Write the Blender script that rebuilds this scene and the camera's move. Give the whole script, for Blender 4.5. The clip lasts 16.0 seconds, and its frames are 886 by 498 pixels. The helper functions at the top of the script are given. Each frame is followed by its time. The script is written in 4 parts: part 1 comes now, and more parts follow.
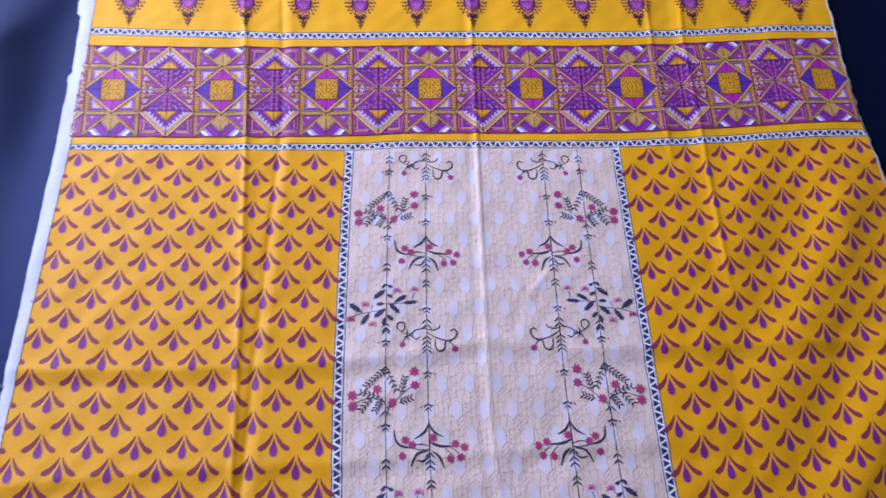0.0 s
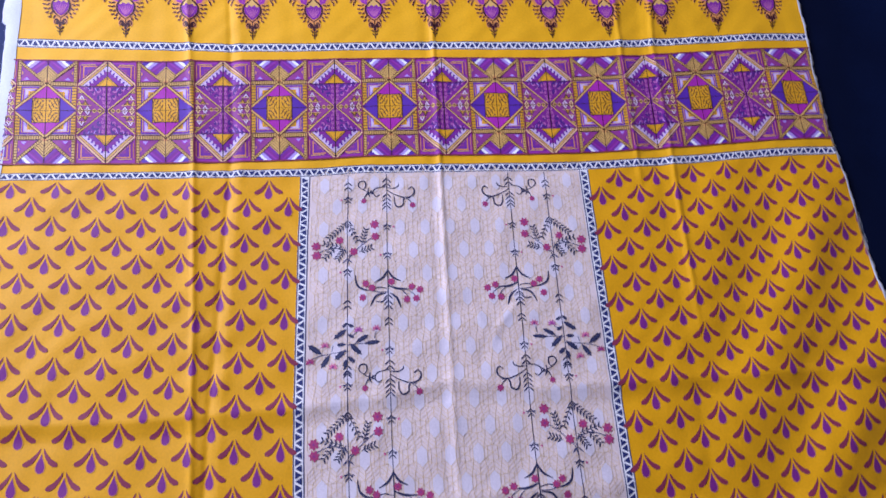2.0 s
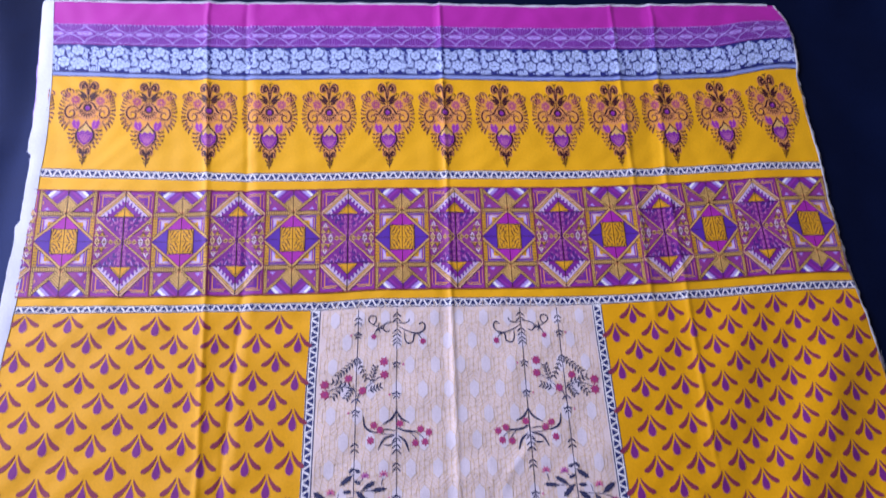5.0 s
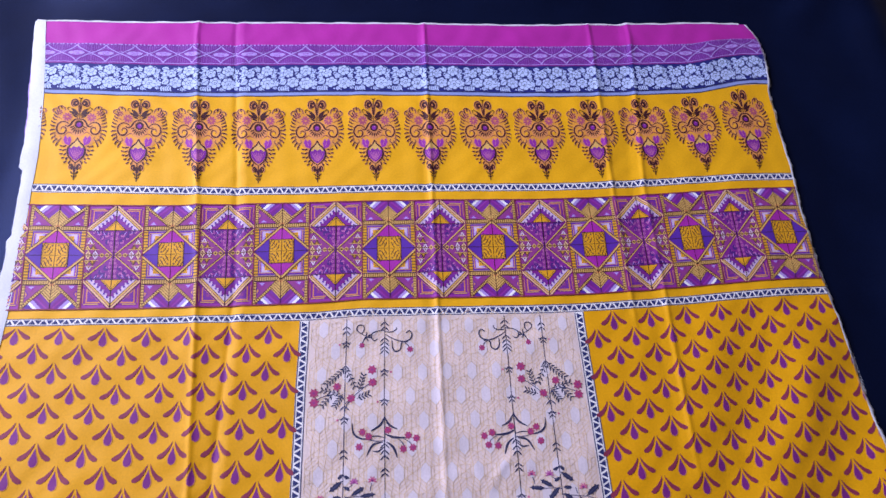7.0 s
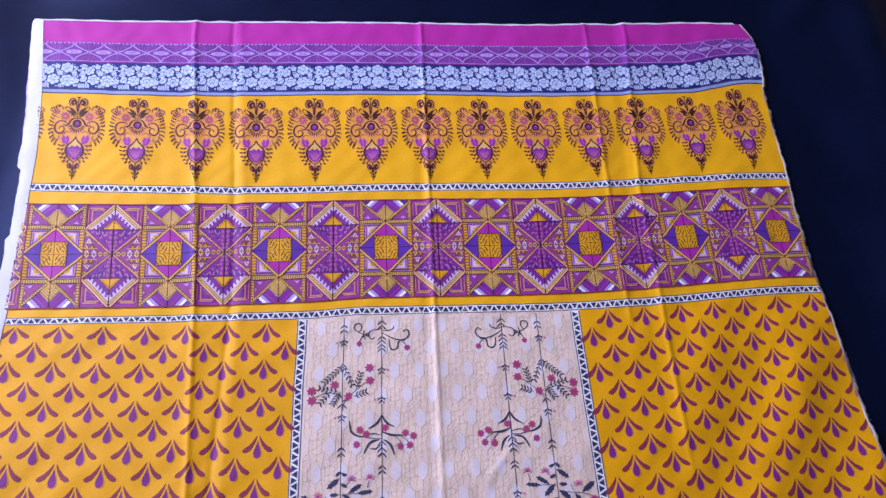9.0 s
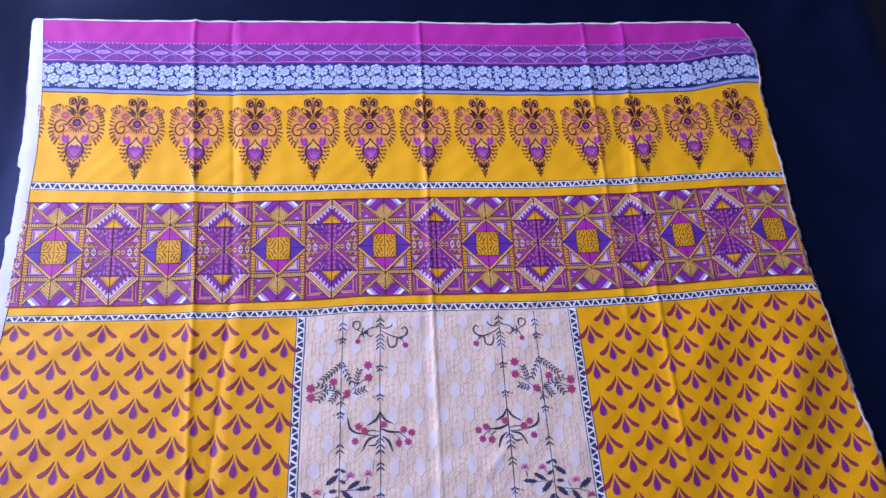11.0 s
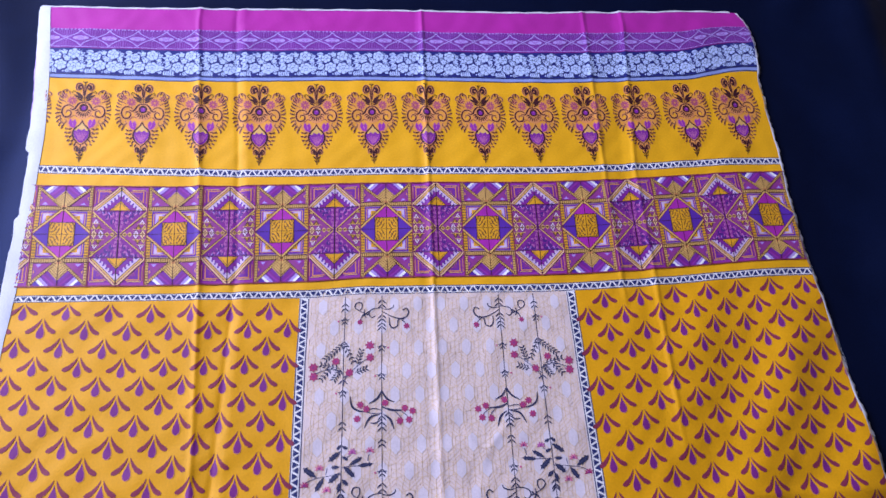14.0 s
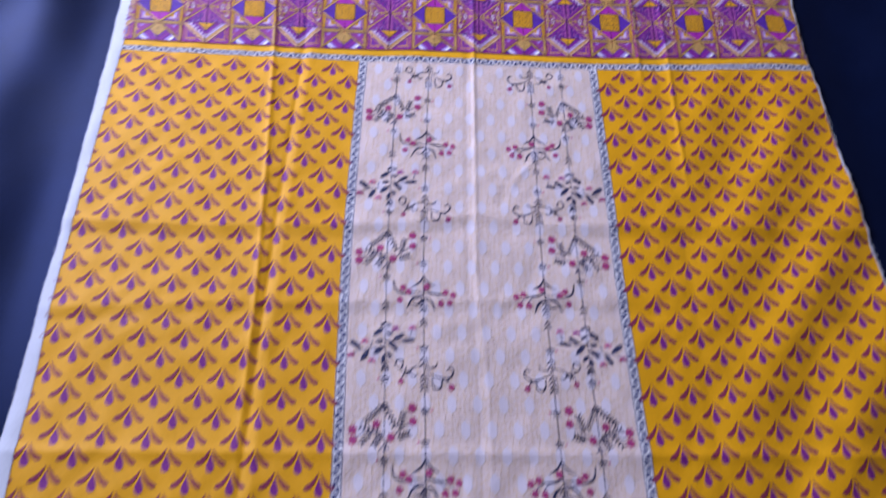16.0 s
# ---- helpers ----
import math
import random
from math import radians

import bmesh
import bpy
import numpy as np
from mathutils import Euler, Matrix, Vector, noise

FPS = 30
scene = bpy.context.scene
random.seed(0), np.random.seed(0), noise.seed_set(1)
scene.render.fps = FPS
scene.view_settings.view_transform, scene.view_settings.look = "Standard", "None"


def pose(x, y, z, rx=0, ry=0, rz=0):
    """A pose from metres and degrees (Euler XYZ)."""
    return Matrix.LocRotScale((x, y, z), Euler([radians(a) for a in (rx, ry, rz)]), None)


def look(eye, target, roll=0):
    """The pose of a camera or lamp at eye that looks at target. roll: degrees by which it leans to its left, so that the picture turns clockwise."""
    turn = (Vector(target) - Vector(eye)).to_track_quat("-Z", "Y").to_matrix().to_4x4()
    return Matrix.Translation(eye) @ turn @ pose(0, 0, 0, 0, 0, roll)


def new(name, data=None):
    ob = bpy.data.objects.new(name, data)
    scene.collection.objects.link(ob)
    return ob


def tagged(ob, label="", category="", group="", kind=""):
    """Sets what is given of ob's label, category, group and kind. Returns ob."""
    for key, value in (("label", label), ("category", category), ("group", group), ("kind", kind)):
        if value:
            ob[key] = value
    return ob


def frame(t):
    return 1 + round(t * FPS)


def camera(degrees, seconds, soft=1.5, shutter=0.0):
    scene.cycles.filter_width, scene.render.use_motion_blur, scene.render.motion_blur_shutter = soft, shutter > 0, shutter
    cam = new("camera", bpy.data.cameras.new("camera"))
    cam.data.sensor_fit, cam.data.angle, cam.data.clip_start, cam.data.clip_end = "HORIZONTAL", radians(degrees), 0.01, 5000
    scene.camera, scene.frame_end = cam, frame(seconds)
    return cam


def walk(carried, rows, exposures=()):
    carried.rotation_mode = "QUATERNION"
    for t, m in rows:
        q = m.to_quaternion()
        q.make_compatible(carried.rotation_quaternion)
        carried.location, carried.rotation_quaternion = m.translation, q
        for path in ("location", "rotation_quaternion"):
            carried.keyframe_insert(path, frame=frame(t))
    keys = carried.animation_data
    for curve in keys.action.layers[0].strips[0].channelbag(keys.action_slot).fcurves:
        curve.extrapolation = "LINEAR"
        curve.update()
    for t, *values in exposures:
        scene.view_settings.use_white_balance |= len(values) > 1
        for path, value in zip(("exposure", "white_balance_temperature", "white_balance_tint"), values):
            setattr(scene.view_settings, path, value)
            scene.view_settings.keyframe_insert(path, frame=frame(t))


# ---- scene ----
from mathutils.geometry import tessellate_polygon

cam = camera(67.6, 16.0, soft=1.5, shutter=0.75)
PATH = [
    (0, (0.102, 0.251, 0.724), (0.183, 1.054, -1.106), 4.9),
    (0.5, (0.11, 0.277, 0.724), (0.244, 1.043, -1.119), 7.6),
    (1, (0.111, 0.293, 0.724), (0.261, 1.035, -1.127), 8.7),
    (1.5, (0.114, 0.321, 0.722), (0.271, 0.989, -1.157), 10.5),
    (2, (0.111, 0.349, 0.73), (0.286, 1.018, -1.147), 12.4),
    (2.5, (0.118, 0.379, 0.735), (0.241, 0.986, -1.166), 10.3),
    (3, (0.122, 0.42, 0.755), (0.248, 1.067, -1.134), 9.2),
    (3.5, (0.121, 0.427, 0.747), (0.27, 1.128, -1.12), 10.5),
    (4, (0.124, 0.432, 0.747), (0.259, 1.176, -1.105), 9.1),
    (4.5, (0.123, 0.438, 0.755), (0.271, 1.223, -1.079), 9.4),
    (5, (0.119, 0.442, 0.761), (0.248, 1.263, -1.058), 7.8),
    (5.2, (0.118, 0.437, 0.762), (0.266, 1.293, -1.04), 8.6),
    (7.5, (0.12, 0.423, 0.779), (0.289, 1.295, -1.013), 9.1),
    (8, (0.122, 0.425, 0.781), (0.29, 1.288, -1.015), 9.1),
    (8.5, (0.12, 0.421, 0.781), (0.301, 1.291, -1.011), 9.7),
    (9, (0.119, 0.423, 0.782), (0.296, 1.286, -1.014), 9.7),
    (11.5, (0.121, 0.416, 0.786), (0.299, 1.277, -1.011), 9.7),
    (12, (0.12, 0.41, 0.782), (0.304, 1.271, -1.013), 10.0),
    (12.5, (0.121, 0.407, 0.793), (0.294, 1.272, -1.001), 9.1),
    (13, (0.121, 0.408, 0.788), (0.303, 1.265, -1.009), 9.9),
    (13.5, (0.119, 0.404, 0.787), (0.312, 1.262, -1.01), 10.4),
    (14, (0.12, 0.397, 0.79), (0.293, 1.251, -1.01), 9.7),
    (14.5, (0.117, 0.372, 0.788), (0.289, 1.218, -1.016), 10.2),
    (15, (0.111, 0.291, 0.798), (0.239, 1.146, -1.006), 7.4),
    (15.5, (0.103, 0.157, 0.779), (0.243, 1.017, -1.022), 10.3),
    (15.6, (0.099, 0.135, 0.776), (0.255, 0.975, -1.032), 11.7),
    (16, (0.099, 0.035, 0.762), (0.192, 0.907, -1.035), 7.4),
]
# exposure and white balance of the camera, a little warmer in the middle of the walk
TINTS = [(0, 0, 6500, 10), (2.5, -0.05, 6600, 11), (5, -0.06, 6950, 12), (7.5, -0.03, 7200, 13.5), (9, -0.03, 7200, 13.5), (11.5, -0.03, 6700, 11.5), (13.5, -0.03, 6700, 11.5), (15, -0.02, 6850, 12), (16, 0, 6540, 11)]
walk(cam, [(t, look(eye, target, roll)) for t, eye, target, roll in PATH], TINTS)

# ---- world and light ----
world = bpy.data.worlds.new("world")
world.use_nodes = True
scene.world = world
_sky = world.node_tree.nodes.new("ShaderNodeTexSky")
_sky.sky_type, _sky.sun_disc = "NISHITA", False
_sky.sun_elevation, _sky.sun_rotation = radians(40), radians(150)
_bg = world.node_tree.nodes["Background"]
_bg.inputs["Strength"].default_value = 0.12
world.node_tree.links.new(_sky.outputs[0], _bg.inputs[0])

WIN_X, WIN_Y0, WIN_Y1, WIN_Z0, WIN_Z1 = -1.7, 0.78, 2.68, 0.75, 2.1
lamp_data = bpy.data.lights.new("window_daylight", "AREA")
lamp_data.shape, lamp_data.size, lamp_data.size_y = "RECTANGLE", WIN_Y1 - WIN_Y0, WIN_Z1 - WIN_Z0
lamp_data.energy, lamp_data.color = 161.0, (0.795, 0.865, 1.22)
lamp = new("window_daylight", lamp_data)
lamp.matrix_world = look((WIN_X - 0.06, (WIN_Y0 + WIN_Y1) / 2, (WIN_Z0 + WIN_Z1) / 2), (0.6, (WIN_Y0 + WIN_Y1) / 2, 0.9))


# ---- materials ----
def lin(h):
    """Linear colour from a hex string."""
    out = []
    for i in (0, 2, 4):
        c = int(h[i:i + 2], 16) / 255
        out.append(c / 12.92 if c <= 0.04045 else ((c + 0.055) / 1.055) ** 2.4)
    return (*out, 1.0)


def cloth(name, colour, rough=0.60, mottle=0.10, sheen=0.03, weave=0.25, spec=0.30):
    """Woven, printed cotton: blotches of uneven dye, a fine weave and a little sheen."""
    m = bpy.data.materials.new(name)
    m.use_nodes = True
    t = m.node_tree
    b = t.nodes["Principled BSDF"]
    co = t.nodes.new("ShaderNodeTexCoord")
    n1, n2 = t.nodes.new("ShaderNodeTexNoise"), t.nodes.new("ShaderNodeTexNoise")
    n1.inputs["Scale"].default_value, n1.inputs["Detail"].default_value = 14.0, 4.0
    n2.inputs["Scale"].default_value, n2.inputs["Detail"].default_value = 420.0, 3.0
    add = t.nodes.new("ShaderNodeMath")
    add.operation = "ADD"
    mp = t.nodes.new("ShaderNodeMapRange")
    mp.inputs["From Min"].default_value, mp.inputs["From Max"].default_value = 0.6, 1.4
    mp.inputs["To Min"].default_value, mp.inputs["To Max"].default_value = 1 - mottle, 1 + mottle
    mix = t.nodes.new("ShaderNodeVectorMath")
    mix.operation = "SCALE"
    mix.inputs[0].default_value = lin(colour)[:3]
    for n in (n1, n2):
        t.links.new(co.outputs["Object"], n.inputs["Vector"])
    t.links.new(n1.outputs[0], add.inputs[0])
    t.links.new(n2.outputs[0], add.inputs[1])
    t.links.new(add.outputs[0], mp.inputs["Value"])
    t.links.new(mp.outputs[0], mix.inputs["Scale"])
    t.links.new(mix.outputs[0], b.inputs["Base Color"])
    bump = t.nodes.new("ShaderNodeBump")
    bump.inputs["Strength"].default_value, bump.inputs["Distance"].default_value = weave, 0.0006
    t.links.new(n2.outputs[0], bump.inputs["Height"])
    t.links.new(bump.outputs[0], b.inputs["Normal"])
    b.inputs["Roughness"].default_value = rough
    b.inputs["Specular IOR Level"].default_value = spec
    b.inputs["Sheen Weight"].default_value = sheen
    b.inputs["Sheen Roughness"].default_value = 0.5
    return m


INK = {}
for _n, _c in dict(yellow="e5a713", saffron="e3a10a", pink="ab2496", purple="722890", heather="8e52b0", navy="1c2474", cream="dfcccb", white="e9e6ea",
                   sky="b2c4ee", lilac="a98fd8", royal="55289a", violet="7c2086", magenta="a928a2", wine="8d3882", plum="922f98",
                   brown="40141c", peach="dab08e", umber="7d5636", ochre="d99c1e", gold="d2a860", salmon="d38a54", tan="dc9838", rosy="a8486e", grape="4c1c78", rust="86304a", petal="7d2590", drop="78267c", berry="a83e70",
                   ink="303355", indigo="2a3268", slate="474a70", line="dec29c", orchid="b2609e", mauve="cdb4d2", taupe="9c7484", blob="d7cdd8", rose="cf6f95", black="1d1418", peri="8494cc").items():
    INK[_n] = cloth("print_" + _n, _c)

SATIN = cloth("dark_satin", "0b1738", rough=0.45, mottle=0.25, sheen=0.0, weave=0.15, spec=0.15)
SATIN.node_tree.nodes["Principled BSDF"].inputs["Metallic"].default_value = 0.55
SELVAGE = cloth("selvage_cotton", "c6c9d6", rough=0.85, mottle=0.12, sheen=0.3, weave=0.5)
# dim and warm, tuned to limit and tint the bounce off the unseen walls
PLASTER = cloth("wall_plaster", "6c6259", rough=0.9, mottle=0.04, sheen=0.0, weave=0.2)
SCREED = cloth("floor_screed", "6d6860", rough=0.7, mottle=0.15, sheen=0.0, weave=0.4)


# ---- the lie of the cloth ----
CX, CY = 0.19, 0.708        # middle of the print, and the top of its middle panel


def ease(a):
    a = np.clip(a, 0, 1)
    return a * a * (3 - 2 * a)


def left_edge(y):
    return CX + np.interp(y - CY, [-1.0, -0.61, -0.32, 0.01, 0.13, 0.241, 0.345, 0.40, 0.476], [-0.490, -0.507, -0.5195, -0.5195, -0.526, -0.533, -0.547, -0.557, -0.571])


def selvage_width(y):
    outer = np.interp(y - CY, [-1.0, -0.549, -0.307, 0.0, 0.094, 0.110, 0.118, 0.130, 0.214, 0.219, 0.252, 0.306, 0.36, 0.396, 0.473],
                      [-0.524, -0.528, -0.531, -0.537, -0.541, -0.5445, -0.540, -0.5405, -0.548, -0.5535, -0.5547, -0.560, -0.568, -0.5747, -0.5855]) + CX
    return left_edge(y) - outer + 0.0003 * np.sin(y * 61) + 0.0002 * np.sin(y * 173 + 1) + 0.0002 * np.sin(y * 409)


def right_edge(y):
    base = np.interp(y, [-0.3, 0.1, 0.386, 0.493, 0.625, 0.737, 0.779, 0.913, 1.06, 1.088, 1.13, 1.158, 1.18, 1.2],
                     [0.735, 0.724, 0.714, 0.708, 0.703, 0.697, 0.694, 0.702, 0.706, 0.714, 0.719, 0.718, 0.711, 0.700])
    return base + 0.0006 * np.sin(y * 47 + 2) + 0.0004 * np.sin(y * 131)


def ridge(d, w):
    return 1 / (1 + (d / w) ** 2)


_rng = random.Random(21)
CRUMPLES = [(_rng.uniform(-0.14, 0.15), _rng.uniform(-0.75, -0.12), _rng.choice((0.15, 0.9, 1.4, 2.1, 2.8)) + _rng.uniform(-0.2, 0.2), _rng.uniform(0.018, 0.045), _rng.uniform(-0.0006, 0.0007)) for _k in range(26)]


def relief(x, y):
    """Height of the spread fabric above the sheet: ironed creases, soft waves, crumples."""
    z = 0.0045 + 0.0010 * np.sin(x * 9 + 1.3 * np.sin(y * 4)) * np.sin(y * 7 + x * 3)
    u, v = x - CX, y - CY
    mid = np.interp(v, [-0.59, -0.49, -0.35, 0.5], [0.004, 0.003, -0.009, -0.010])
    z = z + 0.0015 * np.interp(v, [-0.65, -0.25, -0.02], [0.10, 0.45, 1.0]) * np.exp(-((u - mid) / 0.0030) ** 2) + 0.0010 * np.interp(v, [-0.6, -0.2], [0.35, 1.0]) * ridge(u - mid, 0.011) - 0.0008 * ridge(u - mid + 0.010, 0.006)
    one = np.interp(v, [-0.9, -0.40, -0.18, 0.05, 0.21, 0.45], [-0.27, -0.277, -0.289, -0.305, -0.323, -0.349])
    two = np.interp(v, [-0.9, -0.27, -0.10, 0.05, 0.21, 0.45], [-0.268, -0.266, -0.262, -0.259, -0.271, -0.294])
    z = z + (0.0013 * np.exp(-((u - one) / 0.0032) ** 2) + 0.0018 * ridge(u - one, 0.010)) * ease((v + 0.62) / 0.2)
    z = z - 0.0009 * np.exp(-((u - two) / 0.0036) ** 2) - 0.0007 * ridge(u - two, 0.010) + 0.0014 * ridge(u - two - 0.012, 0.008)
    three = np.interp(v, [0.05, 0.18, 0.46], [0.240, 0.242, 0.251])
    four_ = np.interp(v, [-0.2, -0.11, 0.05, 0.18, 0.46], [0.281, 0.282, 0.286, 0.287, 0.315])
    z = z + (0.0012 * np.exp(-((u - three) / 0.0034) ** 2) + 0.0010 * ridge(u - three, 0.010)) * ease((v + 0.06) / 0.1) + (0.0012 * np.exp(-((u - four_) / 0.0034) ** 2) + 0.0010 * ridge(u - four_, 0.010)) * ease((v + 0.24) / 0.12) - 0.0010 * ridge(u - four_ + 0.016, 0.010)
    z = z + 0.0016 * ridge(u - 0.44, 0.03)
    # creases that run across
    a = np.interp(u, [-0.52, -0.35, -0.17, -0.08, -0.01, 0.08, 0.45], [-0.280, -0.282, -0.275, -0.267, -0.253, -0.266, -0.257])
    z = z + 0.0022 * ridge(v - a, 0.008) - 0.0014 * ridge(v - a + 0.018, 0.010)
    b = np.interp(u, [-0.5, -0.34, -0.11, 0.07, 0.5], [-0.398, -0.386, -0.380, -0.370, -0.37])
    z = z + 0.0016 * ridge(v - b, 0.008) * ease((0.25 - u) / 0.2) - 0.0010 * ridge(v - b + 0.016, 0.010)
    z = z + 0.0024 * ridge(v + 0.557 - 0.012 * u, 0.007)
    z = z + 0.0009 * ridge(v - 0.313 - 0.003 * np.sin(x * 8), 0.005)
    z = z + 0.00035 * (np.sin(x * 140 + 3 * np.sin(y * 31)) * np.sin(y * 97 + 2 * np.sin(x * 37)) + np.sin(x * 61 - y * 83 + 2 * np.sin(x * 19 + y * 23)))
    # short crumples of the middle panel
    for cu, cv, turn, half, amp in CRUMPLES:
        c, d = math.cos(turn), math.sin(turn)
        a, b = (u - cu) * c + (v - cv) * d, (v - cv) * c - (u - cu) * d
        z = z + amp * np.exp(-(a / half) ** 2 - ((b + 6 * a * a) / 0.0045) ** 2)
    # slanting waves on the loose side
    loose = ease((x - 0.42) / 0.15) * ease((0.76 - y) / 0.15)
    z = z + 0.0028 * loose * np.sin((x * 0.84 - (y - 0.5) * 0.50) * 56 + 0.8 * np.sin(y * 9) + 0.5)
    slack = ease((0.0 - x) / 0.1) * ease((0.55 - y) / 0.2)
    z = z + 0.0014 * slack * np.sin(y * 34 + x * 12 + np.sin(x * 15))
    return z


# how far the cloth is drawn aside and up, in millimetres, along the print's own rows
DRAWN_U = [-0.53, -0.43, -0.35, -0.27, -0.18, -0.08, 0.06, 0.17, 0.25, 0.33, 0.41, 0.5]
DRAWN = {
    -0.42: ([2.2, 4.6, 5.1, 1.8, -0.8, -1.3, -0.2, 0.6, -0.6, -2.3, -2.2, -0.8], [-5.2, -2.8, -1, -0.9, -1.1, -0.4, 0.3, 0.6, 0.5, 0.1, 0.2, -0.1]),
    -0.25: ([0.9, 3.8, 4.6, 1, -1.6, -1.7, -1, -0.3, -0.3, -1.1, -0.3, -0.2], [-3, -2.3, -0.9, -0.1, 0.5, 0.8, 0.9, 1.3, 1.4, 0.6, 0.2, -0.3]),
    -0.1: ([0.6, 4.2, 5.4, 1.5, -1.2, -1.4, -1.6, -2.2, -2.3, -2.5, -0, -0.6], [0.2, 0.5, 1.8, 2.3, 2.8, 1.8, 1, -0, -0.9, -1.6, -0.7, -0]),
    -0.02: ([0.7, 4.3, 5.6, 2.2, 0.1, -0.2, -1.6, -3.1, -3.5, -3.2, -0.9, -1.3], [3, 3, 2.7, 2.8, 3.2, 1.7, 1.2, -0.3, -1.4, -1.4, -0.2, 1.4]),
    0.055: ([0.3, 2.6, 3.8, 2.3, 0.8, 0.4, -1.4, -2.8, -3.4, -3.1, -2.5, -2.9], [3.6, 2.2, 0.2, -0.5, 0.1, 0.7, 0.8, -0.2, -1.1, -0.4, 1, 2.3]),
    0.13: ([0.6, 2.3, 3.3, 2.5, 1.5, 0.7, -1, -2.2, -3.2, -3.7, -4.1, -4.8], [4.1, 1.6, -1.1, -2.9, -2.4, -0.1, 0.4, -0.2, -0.3, 1.4, 3.2, 4.5]),
    0.19: ([1.4, 2.4, 2.9, 2.3, 1.7, 0.7, -1.3, -2.8, -4, -5.2, -6.2, -7.2], [4.9, 1.9, -1.1, -2.9, -1.8, 0.6, 1.2, 0.3, -0, 1.5, 3.3, 4.7]),
    0.33: ([2.7, 1.5, 0.9, 0.4, -0.2, -1.4, -3.5, -4.8, -5.7, -7.2, -8.2, -9], [6.5, 3.9, 0.8, -0.2, 0.7, 1.4, 0.2, -1.6, -2.4, -1.6, -0.2, 2.2]),
    0.479: ([2.7, 1.5, 0.9, 0.4, -0.2, -1.4, -3.5, -4.8, -5.7, -7.2, -8.2, -9], [0, 0, 0, 0, 0, 0, 0, 0, 0, 0, 0, 0]),
}


def drawn(u, v):
    """The pull of the cloth at (u, v), eased from row to row."""
    rows = sorted(DRAWN)
    out = [np.zeros(np.broadcast(u, v).shape), np.zeros(np.broadcast(u, v).shape)]
    for i, r in enumerate(rows):
        below = ease((v - rows[i - 1]) / (r - rows[i - 1])) if i else 1.0
        above = ease((rows[i + 1] - v) / (rows[i + 1] - r)) if i + 1 < len(rows) else 1.0
        for k in (0, 1):
            out[k] = out[k] + below * above * np.interp(u, DRAWN_U, DRAWN[r][k]) * 0.001
    return out


def lay(u, v):
    """Place of the print's point (u, v) on the spread cloth; it is pulled a little askew."""
    u, v = np.asarray(u, float), np.asarray(v, float)
    pull = np.interp(v, [-0.9, -0.12, 0.02, 0.10, 0.2, 0.48], [0.018, 0.0175, 0.0170, 0.0145, 0.0125, 0.010])
    y = v + CY + pull * ease((u - 0.08) / 0.42) + 0.006 * ease((-u - 0.36) / 0.14) * ease(-v / 0.02) - 0.004 * ease((-u - 0.1) / 0.35) * ease((0.25 - v) / 0.2) * ease((v + 0.01) / 0.03) - 0.006 * ease((-u - 0.1) / 0.35) * ease((v - 0.28) / 0.06)
    y = y - 0.0048 * ease((-u - 0.09) / 0.09) * ease((0.07 - v) / 0.06) * ease((v + 0.16) / 0.14)
    y = y - 0.0045 * ease((-u - 0.20) / 0.25) * ease((0.175 - v) / 0.012) * ease((v - 0.03) / 0.09)
    y = y + 0.016 * ease((u - 0.40) / 0.11) * np.interp(v, [0.19, 0.30, 0.345, 0.42, 0.479], [0, 0.45, 1, 1, 0])
    tight = np.interp(v, [-0.30, -0.12, 0.0, 0.03, 0.18, 0.21], [0.004, 0.016, 0.014, 0.007, 0.006, 0.0])
    x = u + CX + 0.010 * ease((0.42 - y) / 0.40) - tight * ease((u - 0.30) / 0.15)
    lean = np.interp(u, [-0.58, -0.49, -0.41, -0.21, -0.14, 0.0], [-0.13, -0.108, -0.088, -0.042, -0.02, 0.0])
    x = x + lean * np.interp(v, [0.0095, 0.0208, 0.1628, 0.1757, 0.478], [0, -0.071, 0.071, -0.064, 0.238])
    x = x + np.interp(u, [0.0, 0.25, 0.40, 0.52], [0, 0.018, 0.046, 0.05]) * np.interp(v, [0.0095, 0.0208, 0.1628, 0.1757], [0, -0.071, 0.071, 0])
    dx, dy = drawn(u, v)
    x, y = x + dx, y + dy
    return x, y, relief(x, y)


def normals(x, y):
    e = 0.0015
    n = np.stack([-(relief(x + e, y) - relief(x - e, y)) / (2 * e), -(relief(x, y + e) - relief(x, y - e)) / (2 * e), np.ones_like(x)], -1)
    return n / np.linalg.norm(n, axis=-1, keepdims=True)


def mesh_object(name, verts, faces, mats, parent=None, label="", index=None, nrm=None):
    me = bpy.data.meshes.new(name)
    me.from_pydata(verts.tolist() if hasattr(verts, "tolist") else verts, [], faces.tolist() if hasattr(faces, "tolist") else faces)
    for m in mats:
        me.materials.append(m)
    me.polygons.foreach_set("use_smooth", np.ones(len(me.polygons), bool))
    if index is not None:
        me.polygons.foreach_set("material_index", np.asarray(index, np.int32))
    if nrm is not None:
        me.normals_split_custom_set_from_vertices(nrm.tolist())
    me.update()
    ob = new(name, me)
    ob.parent = parent
    if label:
        ob["label"] = label
    return ob


def grid_faces(nr, nc):
    i = np.arange(nr * nc).reshape(nr, nc)
    return np.stack([i[:-1, :-1], i[:-1, 1:], i[1:, 1:], i[1:, :-1]], -1).reshape(-1, 4)


STEP = 0.0034


